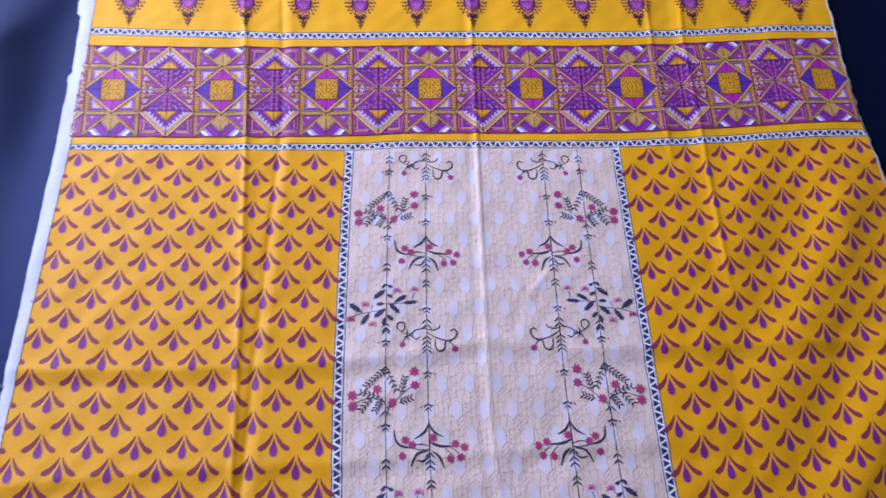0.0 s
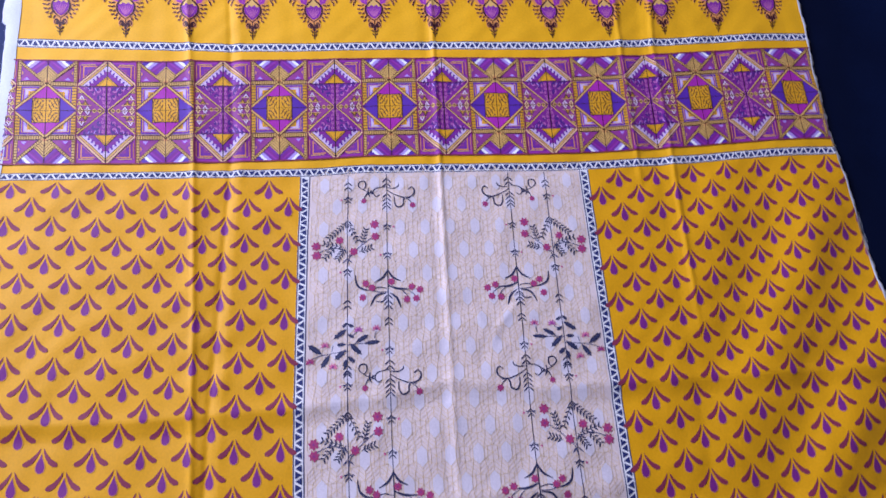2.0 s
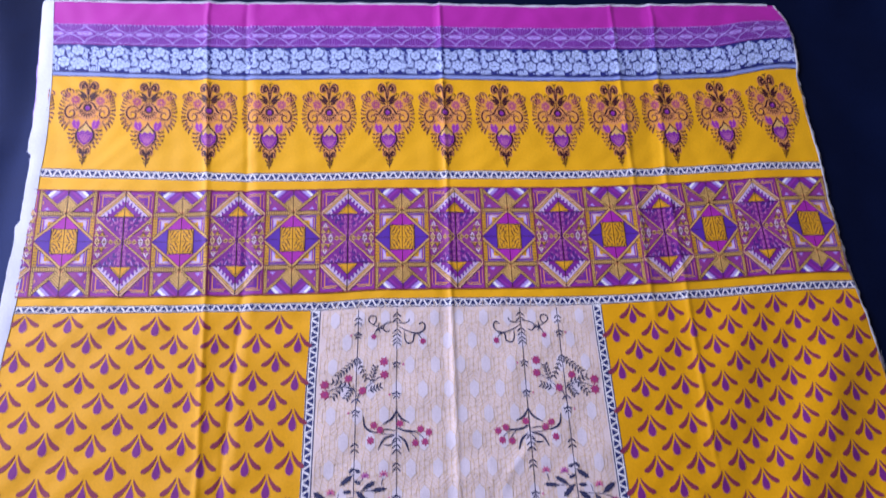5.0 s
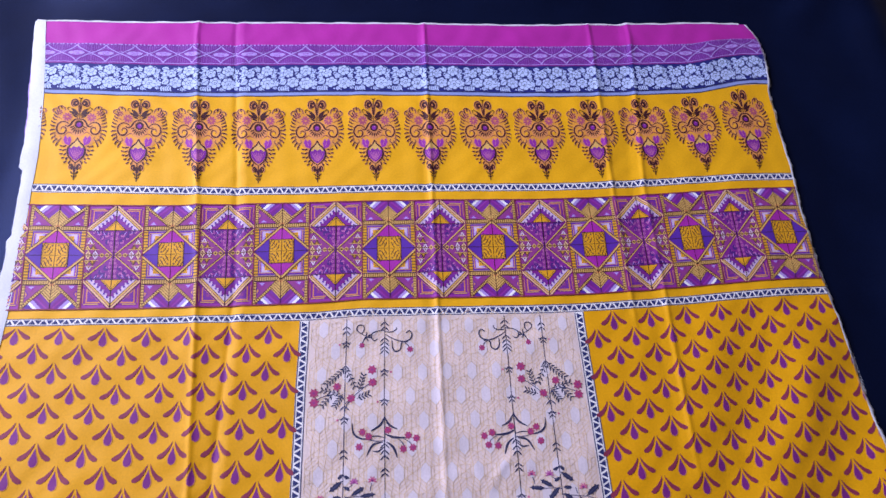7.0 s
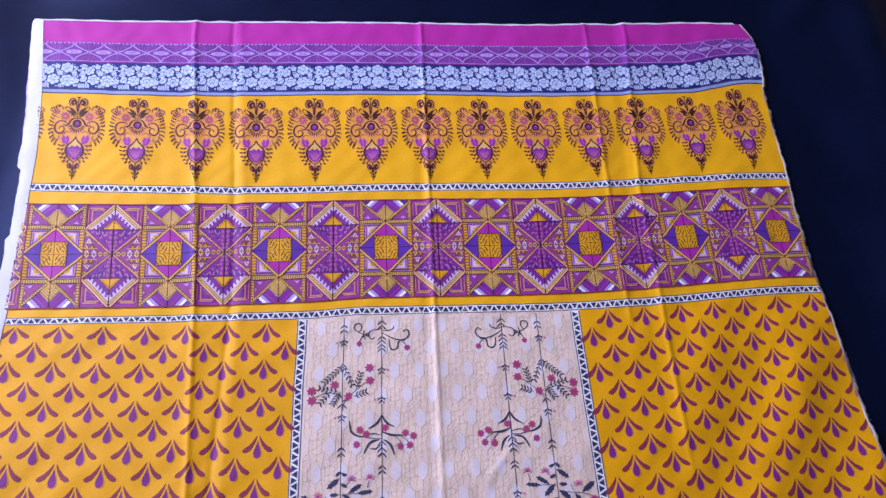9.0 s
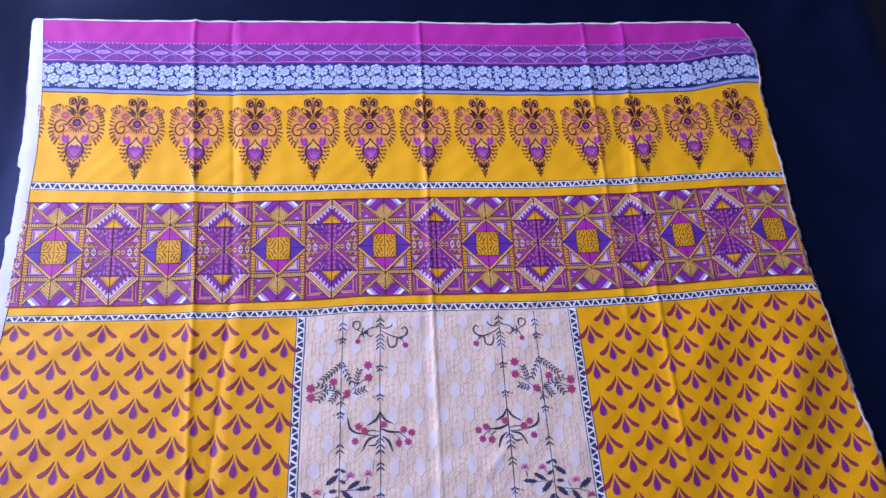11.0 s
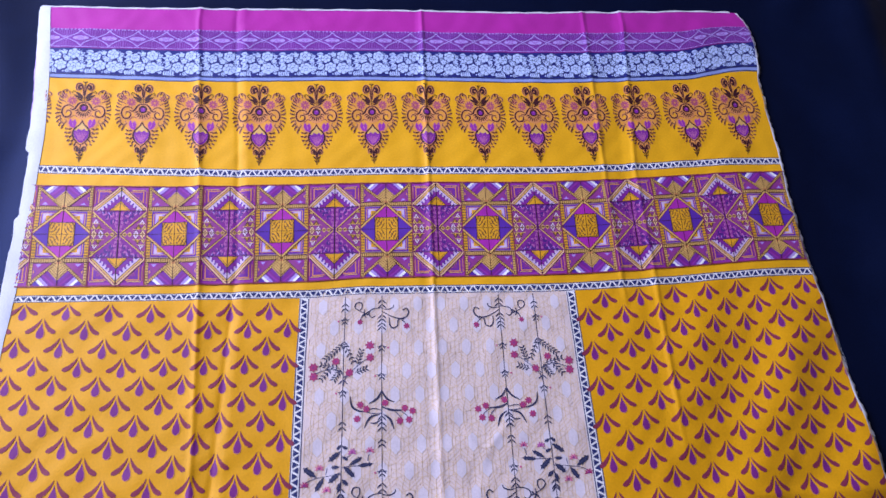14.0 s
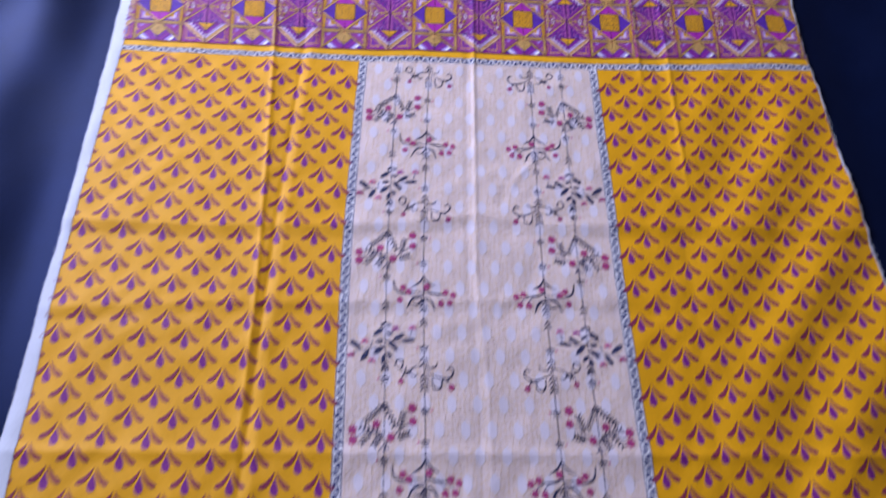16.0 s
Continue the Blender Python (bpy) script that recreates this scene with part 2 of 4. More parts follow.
def band(name, v0, v1, mat, parent, label="", u0=None, u1=None, lift=0.0):
    """A printed field of the cloth between two heights, to the cloth's edges or between two lines."""
    nr = max(2, int((v1 - v0) / STEP) + 2)
    v = np.linspace(v0, v1, nr)
    a = left_edge(v + CY) - CX if u0 is None else np.full(nr, u0)
    b = right_edge(v + CY) - CX if u1 is None else np.full(nr, u1)
    nc = max(2, int((b - a).max() / STEP) + 2)
    s = np.linspace(0, 1, nc)
    fine = (np.concatenate([np.arange(-0.024, 0.020, 0.0011), np.arange(-0.358, -0.246, 0.0015), np.arange(0.232, 0.326, 0.0016)]) - a.mean()) / (b - a).mean()
    s = np.unique(np.concatenate([s, fine[(fine > 0) & (fine < 1)]]))
    nc = len(s)
    u = a[:, None] * (1 - s) + b[:, None] * s
    x, y, z = lay(u, np.broadcast_to(v[:, None], u.shape))
    if u1 is None:      # ends on the cut edge
        x = x + (right_edge(y[:, -1:]) - x[:, -1:]) * ease(1 - (b[:, None] - u) / 0.05)
    if u0 is None:
        x = x + (left_edge(y[:, :1]) - x[:, :1]) * ease(1 - (u - a[:, None]) / 0.05)
    z = relief(x, y)
    P = np.stack([x, y, z + lift], -1).reshape(-1, 3)
    return mesh_object(name, P, grid_faces(nr, nc), [mat], parent, label, nrm=normals(x.ravel(), y.ravel()))


class Print:
    """Ink shapes drawn in the print's own metres, then laid on the cloth."""

    def __init__(self, at=(0, 0), scale=(1, 1), flip=1):
        self.at, self.scale, self.flip, self.tris, self.ink, self.order = at, scale, flip, [], [], []

    def put(self, pts):
        return [((p[0] * self.scale[0]) * self.flip + self.at[0], p[1] * self.scale[1] + self.at[1]) for p in pts]

    def poly(self, pts, ink, layer=0):
        q = self.put(pts)
        for t in tessellate_polygon([[Vector((a, b, 0)) for a, b in q]]):
            self.tris.append([q[i] for i in t])
            self.ink.append(ink)
            self.order.append(layer)

    def stroke(self, pts, width, ink, layer=0, taper=(1, 1)):
        """A line of ink along the points; taper: its width at start and end."""
        n = len(pts)
        w = [width * (taper[0] + (1 - taper[0]) * min(1, 2.5 * i / (n - 1)) if i < n / 2 else taper[1] + (1 - taper[1]) * min(1, 2.5 * (n - 1 - i) / (n - 1))) / 2 for i in range(n)] if n > 2 else [width * taper[0] / 2, width * taper[1] / 2]
        L, R = [], []
        for i, p in enumerate(pts):
            a, b = pts[max(0, i - 1)], pts[min(n - 1, i + 1)]
            dx, dy = b[0] - a[0], b[1] - a[1]
            d = math.hypot(dx, dy) or 1
            L.append((p[0] - dy / d * w[i], p[1] + dx / d * w[i]))
            R.append((p[0] + dy / d * w[i], p[1] - dx / d * w[i]))
        L, R = self.put(L), self.put(R)
        for i in range(n - 1):
            for t in ([L[i], R[i], R[i + 1]], [L[i], R[i + 1], L[i + 1]]):
                self.tris.append(t)
                self.ink.append(ink)
                self.order.append(layer)

    def disc(self, c, r, ink, layer=0, n=10, petals=0, depth=0.3, ry=None):
        ry = ry or r
        k = 2 * petals if petals else n
        pts = []
        for i in range(k):
            a = 2 * math.pi * i / k + 0.3
            f = 1 - depth * (i % 2) if petals else 1
            pts.append((c[0] + math.cos(a) * r * f, c[1] + math.sin(a) * ry * f))
        self.poly(pts, ink, layer)

    def leaf(self, a, b, width, ink, layer=0, n=5, fat=0.5):
        """A pointed leaf from a to b."""
        dx, dy = b[0] - a[0], b[1] - a[1]
        d = math.hypot(dx, dy) or 1
        side = []
        for i in range(1, n):
            s = i / n
            w = width / 2 * math.sin(math.pi * s ** (math.log(0.5) / math.log(fat)))
            side.append((s, w))
        pts = [a] + [(a[0] + dx * s - dy / d * w, a[1] + dy * s + dx / d * w) for s, w in side] + [b]
        pts += [(a[0] + dx * s + dy / d * w, a[1] + dy * s - dx / d * w) for s, w in reversed(side)]
        self.poly(pts, ink, layer)

    def done(self, name, parent, label="", size=0.0045, lift=0.0003, clip=True):
        T = np.array(self.tris, float)
        inks = sorted(set(self.ink))
        M = np.array([inks.index(i) for i in self.ink])
        O = np.array(self.order)
        if np.ptp(T[:, :, 0]) < 0.1 and any(((T[:, :, 0] > lo) & (T[:, :, 0] < hi)).any() for lo, hi in ((-0.026, 0.018), (-0.36, -0.245), (0.23, 0.328))):
            size = min(size, 0.0019)
        for _ in range(14):
            e = np.linalg.norm(T - np.roll(T, -1, 1), axis=2)
            big = e.max(1) > size
            if not big.any():
                break
            B, k = T[big], e[big].argmax(1)
            r = np.arange(len(B))
            a, b, c = B[r, k], B[r, (k + 1) % 3], B[r, (k + 2) % 3]
            mid = (a + b) / 2
            T = np.concatenate([T[~big], np.stack([a, mid, c], 1), np.stack([mid, b, c], 1)])
            M = np.concatenate([M[~big], M[big], M[big]])
            O = np.concatenate([O[~big], O[big], O[big]])
        if clip:
            c = T.mean(1)
            x, y, _ = lay(c[:, 0], c[:, 1])
            keep = (x > left_edge(y) - 0.001) & (x < right_edge(y) - 0.001)
            T, M, O = T[keep], M[keep], O[keep]
        if not len(T):
            return None
        area = (T[:, 1, 0] - T[:, 0, 0]) * (T[:, 2, 1] - T[:, 0, 1]) - (T[:, 1, 1] - T[:, 0, 1]) * (T[:, 2, 0] - T[:, 0, 0])
        T[area < 0] = T[area < 0][:, ::-1]
        V = T.reshape(-1, 2)
        x, y, z = lay(V[:, 0], V[:, 1])
        P = np.stack([x, y, z + lift + np.repeat(O, 3) * 0.00007], -1)
        F = np.arange(len(V)).reshape(-1, 3)
        return mesh_object(name, P, F, [INK[i] for i in inks], parent, label, index=M, nrm=normals(x, y))


def arc(c, r, a0, a1, n=10, ry=None, r1=None):
    """Points of an arc or, with r1, of a spiral; degrees."""
    out = []
    for i in range(n + 1):
        s = i / n
        a, k = radians(a0 + (a1 - a0) * s), r + ((r1 if r1 is not None else r) - r) * s
        out.append((c[0] + math.cos(a) * k, c[1] + math.sin(a) * k * ((ry or r) / r)))
    return out


def curve(*p, n=24):
    """A smooth line through a few points."""
    p = [p[0], *p, p[-1]]
    out = []
    for i in range(len(p) - 3):
        a, b, c, d = p[i:i + 4]
        m = max(2, n // (len(p) - 3))
        for k in range(m):
            s = k / m
            out.append(tuple(0.5 * (2 * b[j] + (c[j] - a[j]) * s + (2 * a[j] - 5 * b[j] + 4 * c[j] - d[j]) * s * s + (3 * b[j] - a[j] - 3 * c[j] + d[j]) * s ** 3) for j in (0, 1)))
    out.append(p[-1])
    return out


# ---- the room round it: unseen, added to close in the bounced light ----
def box_mesh(name, boxes, mat, label="", category="", kind="structure"):
    bm = bmesh.new()
    for (x0, y0, z0), (x1, y1, z1) in boxes:
        r = bmesh.ops.create_cube(bm, size=1.0)
        for q in r["verts"]:
            q.co = ((x0 + x1) / 2 + q.co.x * (x1 - x0), (y0 + y1) / 2 + q.co.y * (y1 - y0), (z0 + z1) / 2 + q.co.z * (z1 - z0))
    me = bpy.data.meshes.new(name)
    bm.to_mesh(me)
    bm.free()
    me.materials.append(mat)
    return tagged(new(name, me), label, category, kind=kind)


RX0, RX1, RY0, RY1, RH, FZ = -1.7, 2.4, -2.0, 3.0, 2.7, -0.012
box_mesh("floor", [((RX0 - 0.2, RY0 - 0.2, FZ - 0.1), (RX1 + 0.2, RY1 + 0.2, FZ))], SCREED, "plain grey floor under the dark sheet", "floor")
box_mesh("ceiling", [((RX0 - 0.2, RY0 - 0.2, RH), (RX1 + 0.2, RY1 + 0.2, RH + 0.1))], PLASTER, "unseen plain ceiling added to close the room and bounce light", "ceiling")
box_mesh("unseen_wall_east", [((RX1, RY0, FZ), (RX1 + 0.2, RY1, RH))], PLASTER, "unseen plain wall added to close the room and bounce light", "wall")
box_mesh("unseen_wall_north", [((RX0 - 0.2, RY1, FZ), (RX1 + 0.2, RY1 + 0.2, RH))], PLASTER, "unseen plain wall added to close the room and bounce light", "wall")
box_mesh("unseen_wall_south", [((RX0 - 0.2, RY0 - 0.2, FZ), (RX1 + 0.2, RY0, RH))], PLASTER, "unseen plain wall added to close the room and bounce light", "wall")
box_mesh("unseen_wall_west", [((RX0 - 0.2, RY0, FZ), (RX0, RY1, WIN_Z0)), ((RX0 - 0.2, RY0, WIN_Z1), (RX0, RY1, RH)),
                       ((RX0 - 0.2, RY0, WIN_Z0), (RX0, WIN_Y0, WIN_Z1)), ((RX0 - 0.2, WIN_Y1, WIN_Z0), (RX0, RY1, WIN_Z1))], PLASTER,
         "unseen plain wall with a window opening, added to close the room", "wall")


# ---- the dark sheet ----
def sheet_height(x, y):
    """Wrinkles of the satin, flat under the fabric."""
    out = np.maximum.reduce([-0.36 - x, x - 0.73, y - 1.20, -0.30 - y])
    k = ease((out - 0.005) / 0.10)
    a = 0.010 * np.sin((x * 0.55 + y * 0.83) * 21 + 1.8 * np.sin(x * 5 + y * 2)) + 0.006 * np.sin((x * 0.9 - y * 0.4) * 33 + 1.2 * np.sin(y * 7))
    b = 0.010 * ridge(np.sin((x * 0.86 - y * 0.52) * 8 + 0.9 * np.sin(y * 3)), 0.22)
    c = 0.006 * np.sin(x * 36 + 1.6 * np.sin(y * 2.2)) * ease((x - 0.80) / 0.2) * ease((y - 0.3) / 0.4)
    d = 0.020 * ridge(x - 0.90 - 0.06 * (y - 1.1), 0.040) + 0.010 * ridge(x - 1.06 - 0.20 * (y - 1.1), 0.035) + 0.007 * ridge(x + 0.62 + 0.35 * (y - 0.9), 0.06)
    return k * (0.009 + a * 0.28 + 0.55 * b + 0.7 * c + d)


_x, _y = np.linspace(-1.7, 2.2, 300), np.linspace(-1.2, 2.8, 300)
_X, _Y = np.meshgrid(_x, _y)
sheet = mesh_object("bed_sheet", np.stack([_X, _Y, sheet_height(_X, _Y)], -1).reshape(-1, 3), grid_faces(300, 300), [SATIN])
tagged(sheet, "crumpled dark navy satin sheet spread under the fabric", "sheet")

# ---- the printed fabric ----
fabric = tagged(new("printed_fabric"), "mustard yellow and purple printed cotton fabric spread on a dark sheet", "fabric")

V_END = -0.96
pink = band("hem_band", 0.436, 0.479, INK["pink"], fabric, "plain magenta pink hem band")
purple = band("diamond_band", 0.398, 0.436, INK["purple"], fabric, "purple band with pale dotted diamonds")
navy = band("floral_band", 0.3455, 0.398, INK["navy"], fabric, "navy band with pale blue flowers")
band("stripe", 0.3385, 0.3455, INK["peri"], fabric, "thin pale blue stripe")
medal = band("medallion_band", 0.188, 0.3385, INK["yellow"], fabric, "mustard band with a row of ornate medallions")
chain_a = band("border_strip", 0.1757, 0.188, INK["white"], fabric, "white strip with navy triangles")
band("yellow_strip", 0.1628, 0.1757, INK["yellow"], fabric)
geo = band("geometric_band", 0.0208, 0.1628, INK["wine"], fabric, "purple and ochre patchwork band")
band("yellow_strip", 0.0095, 0.0208, INK["yellow"], fabric)
chain_b = band("border_strip", -0.002, 0.0095, INK["white"], fabric, "white strip with navy triangles")
P0, P1 = 0.166, 0.178
left_panel = band("side_panel", V_END, -0.002, INK["saffron"], fabric, "mustard panel with purple leaf sprigs", u1=-P1)
right_panel = band("side_panel", V_END, -0.002, INK["saffron"], fabric, "mustard panel with purple leaf sprigs", u0=P1)
chain_l = band("border_strip", V_END, -0.002, INK["white"], fabric, "white strip with navy triangles", u0=-P1, u1=-P0)
chain_r = band("border_strip", V_END, -0.002, INK["white"], fabric, "white strip with navy triangles", u0=P0, u1=P1)
centre = band("middle_panel", V_END, -0.002, INK["cream"], fabric, "cream panel with a pale lattice and flower vines", u0=-P0, u1=P0)


def edge_strip(name, side, label):
    n = 420
    y = np.linspace(CY + V_END, 1.1825 if side < 0 else 1.196, n)
    rows = []
    for k in range(5):
        s = k / 4
        if side < 0:
            x = left_edge(y) + 0.0015 - (selvage_width(y) + 0.0015) * s
        else:
            x = right_edge(y) - 0.0020 + (0.0054 + 0.0009 * np.sin(y * 211) + 0.0007 * np.sin(y * 517)) * s
        rows.append(np.stack([x, y, relief(x, y) + 0.0007 - 0.0028 * s * s + 0.0007 * s * (1 - s) * 4 * np.sin(y * 37 + 2 * np.sin(y * 11))], -1))
    P = np.stack(rows, 1).reshape(-1, 3)
    return mesh_object(name, P, grid_faces(n, 5), [SELVAGE], fabric, label)


edge_strip("selvage", -1, "white frayed selvage edge")
# a sliver of the pale underside that shows where the selvage turns over
_y = np.linspace(CY + 0.255, CY + 0.405, 90)
_bulge = 0.0020 * np.sin(np.pi * (_y - _y[0]) / (_y[-1] - _y[0])) ** 0.6 * (1 + 0.25 * np.sin(_y * 90))
_rows = []
for _s in (0.0, 0.5, 1.0):
    _x = left_edge(_y) - selvage_width(_y) + 0.003 - (_bulge + 0.003) * _s
    _rows.append(np.stack([_x, _y, relief(_x, _y) - 0.0022 - 0.0008 * _s], -1))
mesh_object("turned_edge", np.stack(_rows, 1).reshape(-1, 3), grid_faces(90, 3), [INK["lilac"]], fabric, "sliver of pale purple underside")
edge_strip("selvage", 1, "thin white frayed edge")


def frayed(name, side, count, seed):
    """Loose threads along a cut edge."""
    rng = np.random.RandomState(seed)
    P, F = [], []
    for k in range(count):
        y = rng.uniform(CY + V_END + 0.01, 1.17)
        x = left_edge(y) - selvage_width(y) + 0.0015 if side < 0 else right_edge(y) + 0.002
        d = np.array([side * rng.uniform(0.3, 1.0), rng.uniform(-0.9, 0.9)])
        d, length, w = d / np.linalg.norm(d), rng.uniform(0.0010, 0.0040), 0.00020
        q = np.array([-d[1], d[0]])
        z0 = float(relief(x, y)) - 0.0025
        for i in range(4):
            c = np.array([x, y]) + d * length * i / 3 + q * 0.0009 * math.sin(i * 1.3 + k)
            for t in (-1, 1):
                P.append((*(c + q * w * t), max(0.0012, z0 - 0.0006 * i)))
        b = 8 * k
        F += [(b + 2 * i, b + 2 * i + 1, b + 2 * i + 3, b + 2 * i + 2) for i in range(3)]
    tagged(mesh_object(name, np.array(P), F, [SELVAGE], fabric, "short loose white threads"), kind="stuff")


frayed("frayed_thread", -1, 420, 3)
frayed("frayed_thread", 1, 620, 4)
hem_u = np.linspace(-0.571, 0.512, 330)
hx, hy, hz = lay(hem_u, np.full(330, 0.479))
hx = np.maximum(hx, left_edge(1.18) - 0.012)
mesh_object("hem_edge", np.concatenate([np.stack([hx, hy - 0.001, hz + 0.0004], -1), np.stack([hx, hy + 0.0032 + 0.0006 * np.sin(hx * 140), hz - 0.001], -1)]),
            np.stack([np.arange(329), np.arange(329) + 330, np.arange(329) + 331, np.arange(329) + 1], -1), [SELVAGE], fabric, "thin white cut hem edge")


# ---- triangle borders ----
def chain(parent, v0, v1, a0, a1, upright=False):
    """A row of triangles, each a piece of its own, between two thin rules."""
    q = v1 - v0
    turn = (lambda pts: [(b, a) for a, b in pts]) if upright else (lambda pts: pts)
    i, a = 0, a0 + 0.004
    while a < a1 - 0.003:
        lo, hi = v0 + q * (0.78 if i % 2 else 0.22), v0 + q * (0.22 if i % 2 else 0.78)
        p = Print()
        p.poly(turn([(a - 0.0037, hi), (a + 0.0037, hi), (a, lo)]), "indigo", 1)
        p.done("triangle", parent)
        a, i = a + 0.0062, i + 1
    p = Print()
    for at in (v0 + q * 0.06, v0 + q * 0.94):
        p.stroke(turn([(a0 + (a1 - a0) * k / 120, at) for k in range(121)]), 0.0011, "slate")
    p.done("border_rule", parent)


chain(chain_a, 0.1757, 0.188, -0.55, 0.53)
chain(chain_b, -0.002, 0.0095, -0.55, 0.53)
chain(chain_l, -P1, -P0, V_END, -0.003, True)
chain(chain_r, P0, P1, V_END, -0.003, True)


# ---- leaf sprigs of the side panels ----
def sprig(u, v, parent, flip):
    p = Print((u, v), flip=flip)
    drop = [(0, 0.0190), (0.0013, 0.0145), (0.0034, 0.0095), (0.0043, 0.0055), (0.0034, 0.0017), (0.0010, 0.0), (-0.0010, 0.0), (-0.0034, 0.0017), (-0.0043, 0.0055), (-0.0034, 0.0095), (-0.0013, 0.0145)]
    p.poly(drop, "drop", 1)
    p.poly([(a * 1.22, 0.008 + (b - 0.008) * 1.08) for a, b in drop], "salmon", 0)
    for s in (-1, 1):
        wing = [(s * 0.0012, 0.0248), (s * 0.0046, 0.0196), (s * 0.0095, 0.0142), (s * 0.0150, 0.0108), (s * 0.0170, 0.0086), (s * 0.0160, 0.0064), (s * 0.0125, 0.0060), (s * 0.0082, 0.0088), (s * 0.0044, 0.0142), (s * 0.0020, 0.0200)]
        p.poly(wing, "rust", 1)
    return p.done("leaf_sprig", parent)


row = 0
while -0.031 - 0.0229 * row > V_END + 0.02:
    for k in range(9):
        u = 0.2150 + 0.0485 * (k - (0.5 if row % 2 else 0.0))
        if u < 0.60:
            sprig(-u, -0.031 - 0.0229 * row, left_panel, -1)
        if u < 0.56:
            sprig(u, -0.028 - 0.0226 * row, right_panel, 1)
    row = row + 1


# ---- medallions ----
def medallion(u, v):
    p = Print((u, v), (0.000268, 0.000318))
    Y = lambda y: 215 - (y - 28) * 1.03
    def at(s, pts):
        return [(s * a, Y(b)) for a, b in pts]
    def S(s, pts, w, ink="brown", taper=(0.5, 0.3), halo=True, layer=4, n=14):
        q = curve(*at(s, pts), n=n)
        if halo:
            p.stroke(q, w + 7, "salmon", 1)
        p.stroke(q, w, ink, layer, taper)
    def hook(s, x, y, a, length=22, w=6.0, bend=75, ink="brown"):
        """A curled leaf that starts at x, y, points along the angle a and hooks over at its tip."""
        q = []
        for i in range(6):
            k = i / 5
            g = radians(a + bend * max(0, k - 0.45) / 0.55)
            q.append((x, y))
            x, y = x + math.cos(g) * length / 5, y - math.sin(g) * length / 5
        p.stroke(at(s, q), w + 5, "salmon", 1, (0.4, 0.8))
        p.stroke(at(s, q), w, ink, 4, (0.35, 0.75))
    # tan ground inside the outline
    right = [(0, 70), (22, 96), (58, 100), (92, 106), (112, 140), (114, 200), (102, 252), (66, 290), (50, 330), (26, 366), (0, 392)]
    p.poly(at(1, right) + at(-1, right[-2:0:-1]), "tan", 0)
    p.stroke(at(1, [(0, 30), (0, 60), (0, 100), (0, 160)]), 3.6, "brown", 4)
    p.stroke(at(1, [(-11, 30), (0, 37), (11, 30)]), 4.0, "brown", 4)
    for s in (-1, 1):
        # crown: two seeds that curl outwards over spread leaves
        S(s, [(3, 118), (6, 90), (9, 62), (22, 42), (38, 46), (44, 66), (36, 84), (24, 82)], 6.5, n=22)
        p.disc((s * 24, Y(66)), 13.5, "brown", 4, n=10, ry=18)
        p.disc((s * 19, Y(66)), 4.0, "salmon", 5, n=6, ry=6)
        p.leaf((s * 3, Y(134)), (s * 44, Y(94)), 16, "brown", 4, n=7)
        p.leaf((s * 4, Y(140)), (s * 56, Y(112)), 14, "brown", 4, n=6)
        p.leaf((s * 4, Y(150)), (s * 38, Y(134)), 9, "brown", 4, n=5)
        S(s, [(40, 100), (54, 90), (60, 102), (52, 108)], 4.0, halo=False)
        # two rosettes a side
        for cx, cy, r, n in ((59, 147, 26, 9), (99, 122, 18, 7)):
            p.disc((s * cx, Y(cy)), r, "salmon", 2, n=12)
            for k in range(n):
                a = 2 * math.pi * k / n + 0.3
                p.leaf((s * (cx + math.cos(a) * r * 0.15), Y(cy + math.sin(a) * r * 0.15)), (s * (cx + math.cos(a) * r), Y(cy + math.sin(a) * r)), r * 0.34, "rosy" if cx < 90 else "rust", 4, n=4)
        S(s, [(70, 112), (76, 92), (94, 82), (108, 90), (104, 100)], 4.2)
        S(s, [(104, 102), (120, 98), (132, 110), (126, 122)], 4.2)
        S(s, [(86, 160), (102, 150), (118, 142)], 4.0, "rust", halo=False)
        # arch over the eye and the scroll beside it
        S(s, [(0, 157), (18, 158), (32, 172), (42, 190), (56, 196), (68, 190)], 8.5)
        S(s, [(48, 186), (62, 176), (84, 174), (102, 188), (106, 212), (92, 232), (70, 230), (60, 214), (68, 200), (82, 202), (84, 214)], 7.0, n=40)
        p.disc((s * 76, Y(214)), 8, "yellow", 2, n=8)
        S(s, [(112, 232), (108, 256), (92, 266), (80, 256), (86, 245)], 4.8, "umber", n=18)
        S(s, [(28, 232), (44, 224), (58, 232), (70, 242)], 4.0, "rust", halo=False)
        # fringe of hooked leaves round the outline
        for x, y, a in ((100, 100, 74), (110, 112, 60), (114, 125, 50), (116, 139, 42), (118, 153, 34), (120, 167, 26), (122, 182, 16), (123, 197, 6), (123, 212, -6), (121, 227, -18), (117, 242, -30), (110, 256, -42), (100, 268, -54)):
            hook(s, x - 12, y, a, 30 if y > 130 else 22, 6.0, 70 if y < 205 else -60)
        # buds
        p.disc((s * 50, Y(264)), 27, "salmon", 2, n=12)
        p.poly(at(s, [(35, 290), (29, 262), (38, 244), (49, 254), (61, 240), (68, 262), (58, 282)]), "plum", 4)
        p.leaf((s * 42, Y(280)), (s * 52, Y(254)), 5, "orchid", 5, n=4)
        # drop, and the two rows of leaves below it
        S(s, [(0, 250), (10, 270), (32, 290), (42, 312), (36, 338), (18, 358), (0, 370)], 9.0, n=20)
        for x, y, a in ((56, 292, -10), (58, 309, -20), (53, 327, -30), (44, 344, -42), (32, 360, -54)):
            hook(s, x - 9, y, a, 18, 7.0, -50)
            hook(s, x + 9, y + 2, a + 16, 17, 6.0, 70)
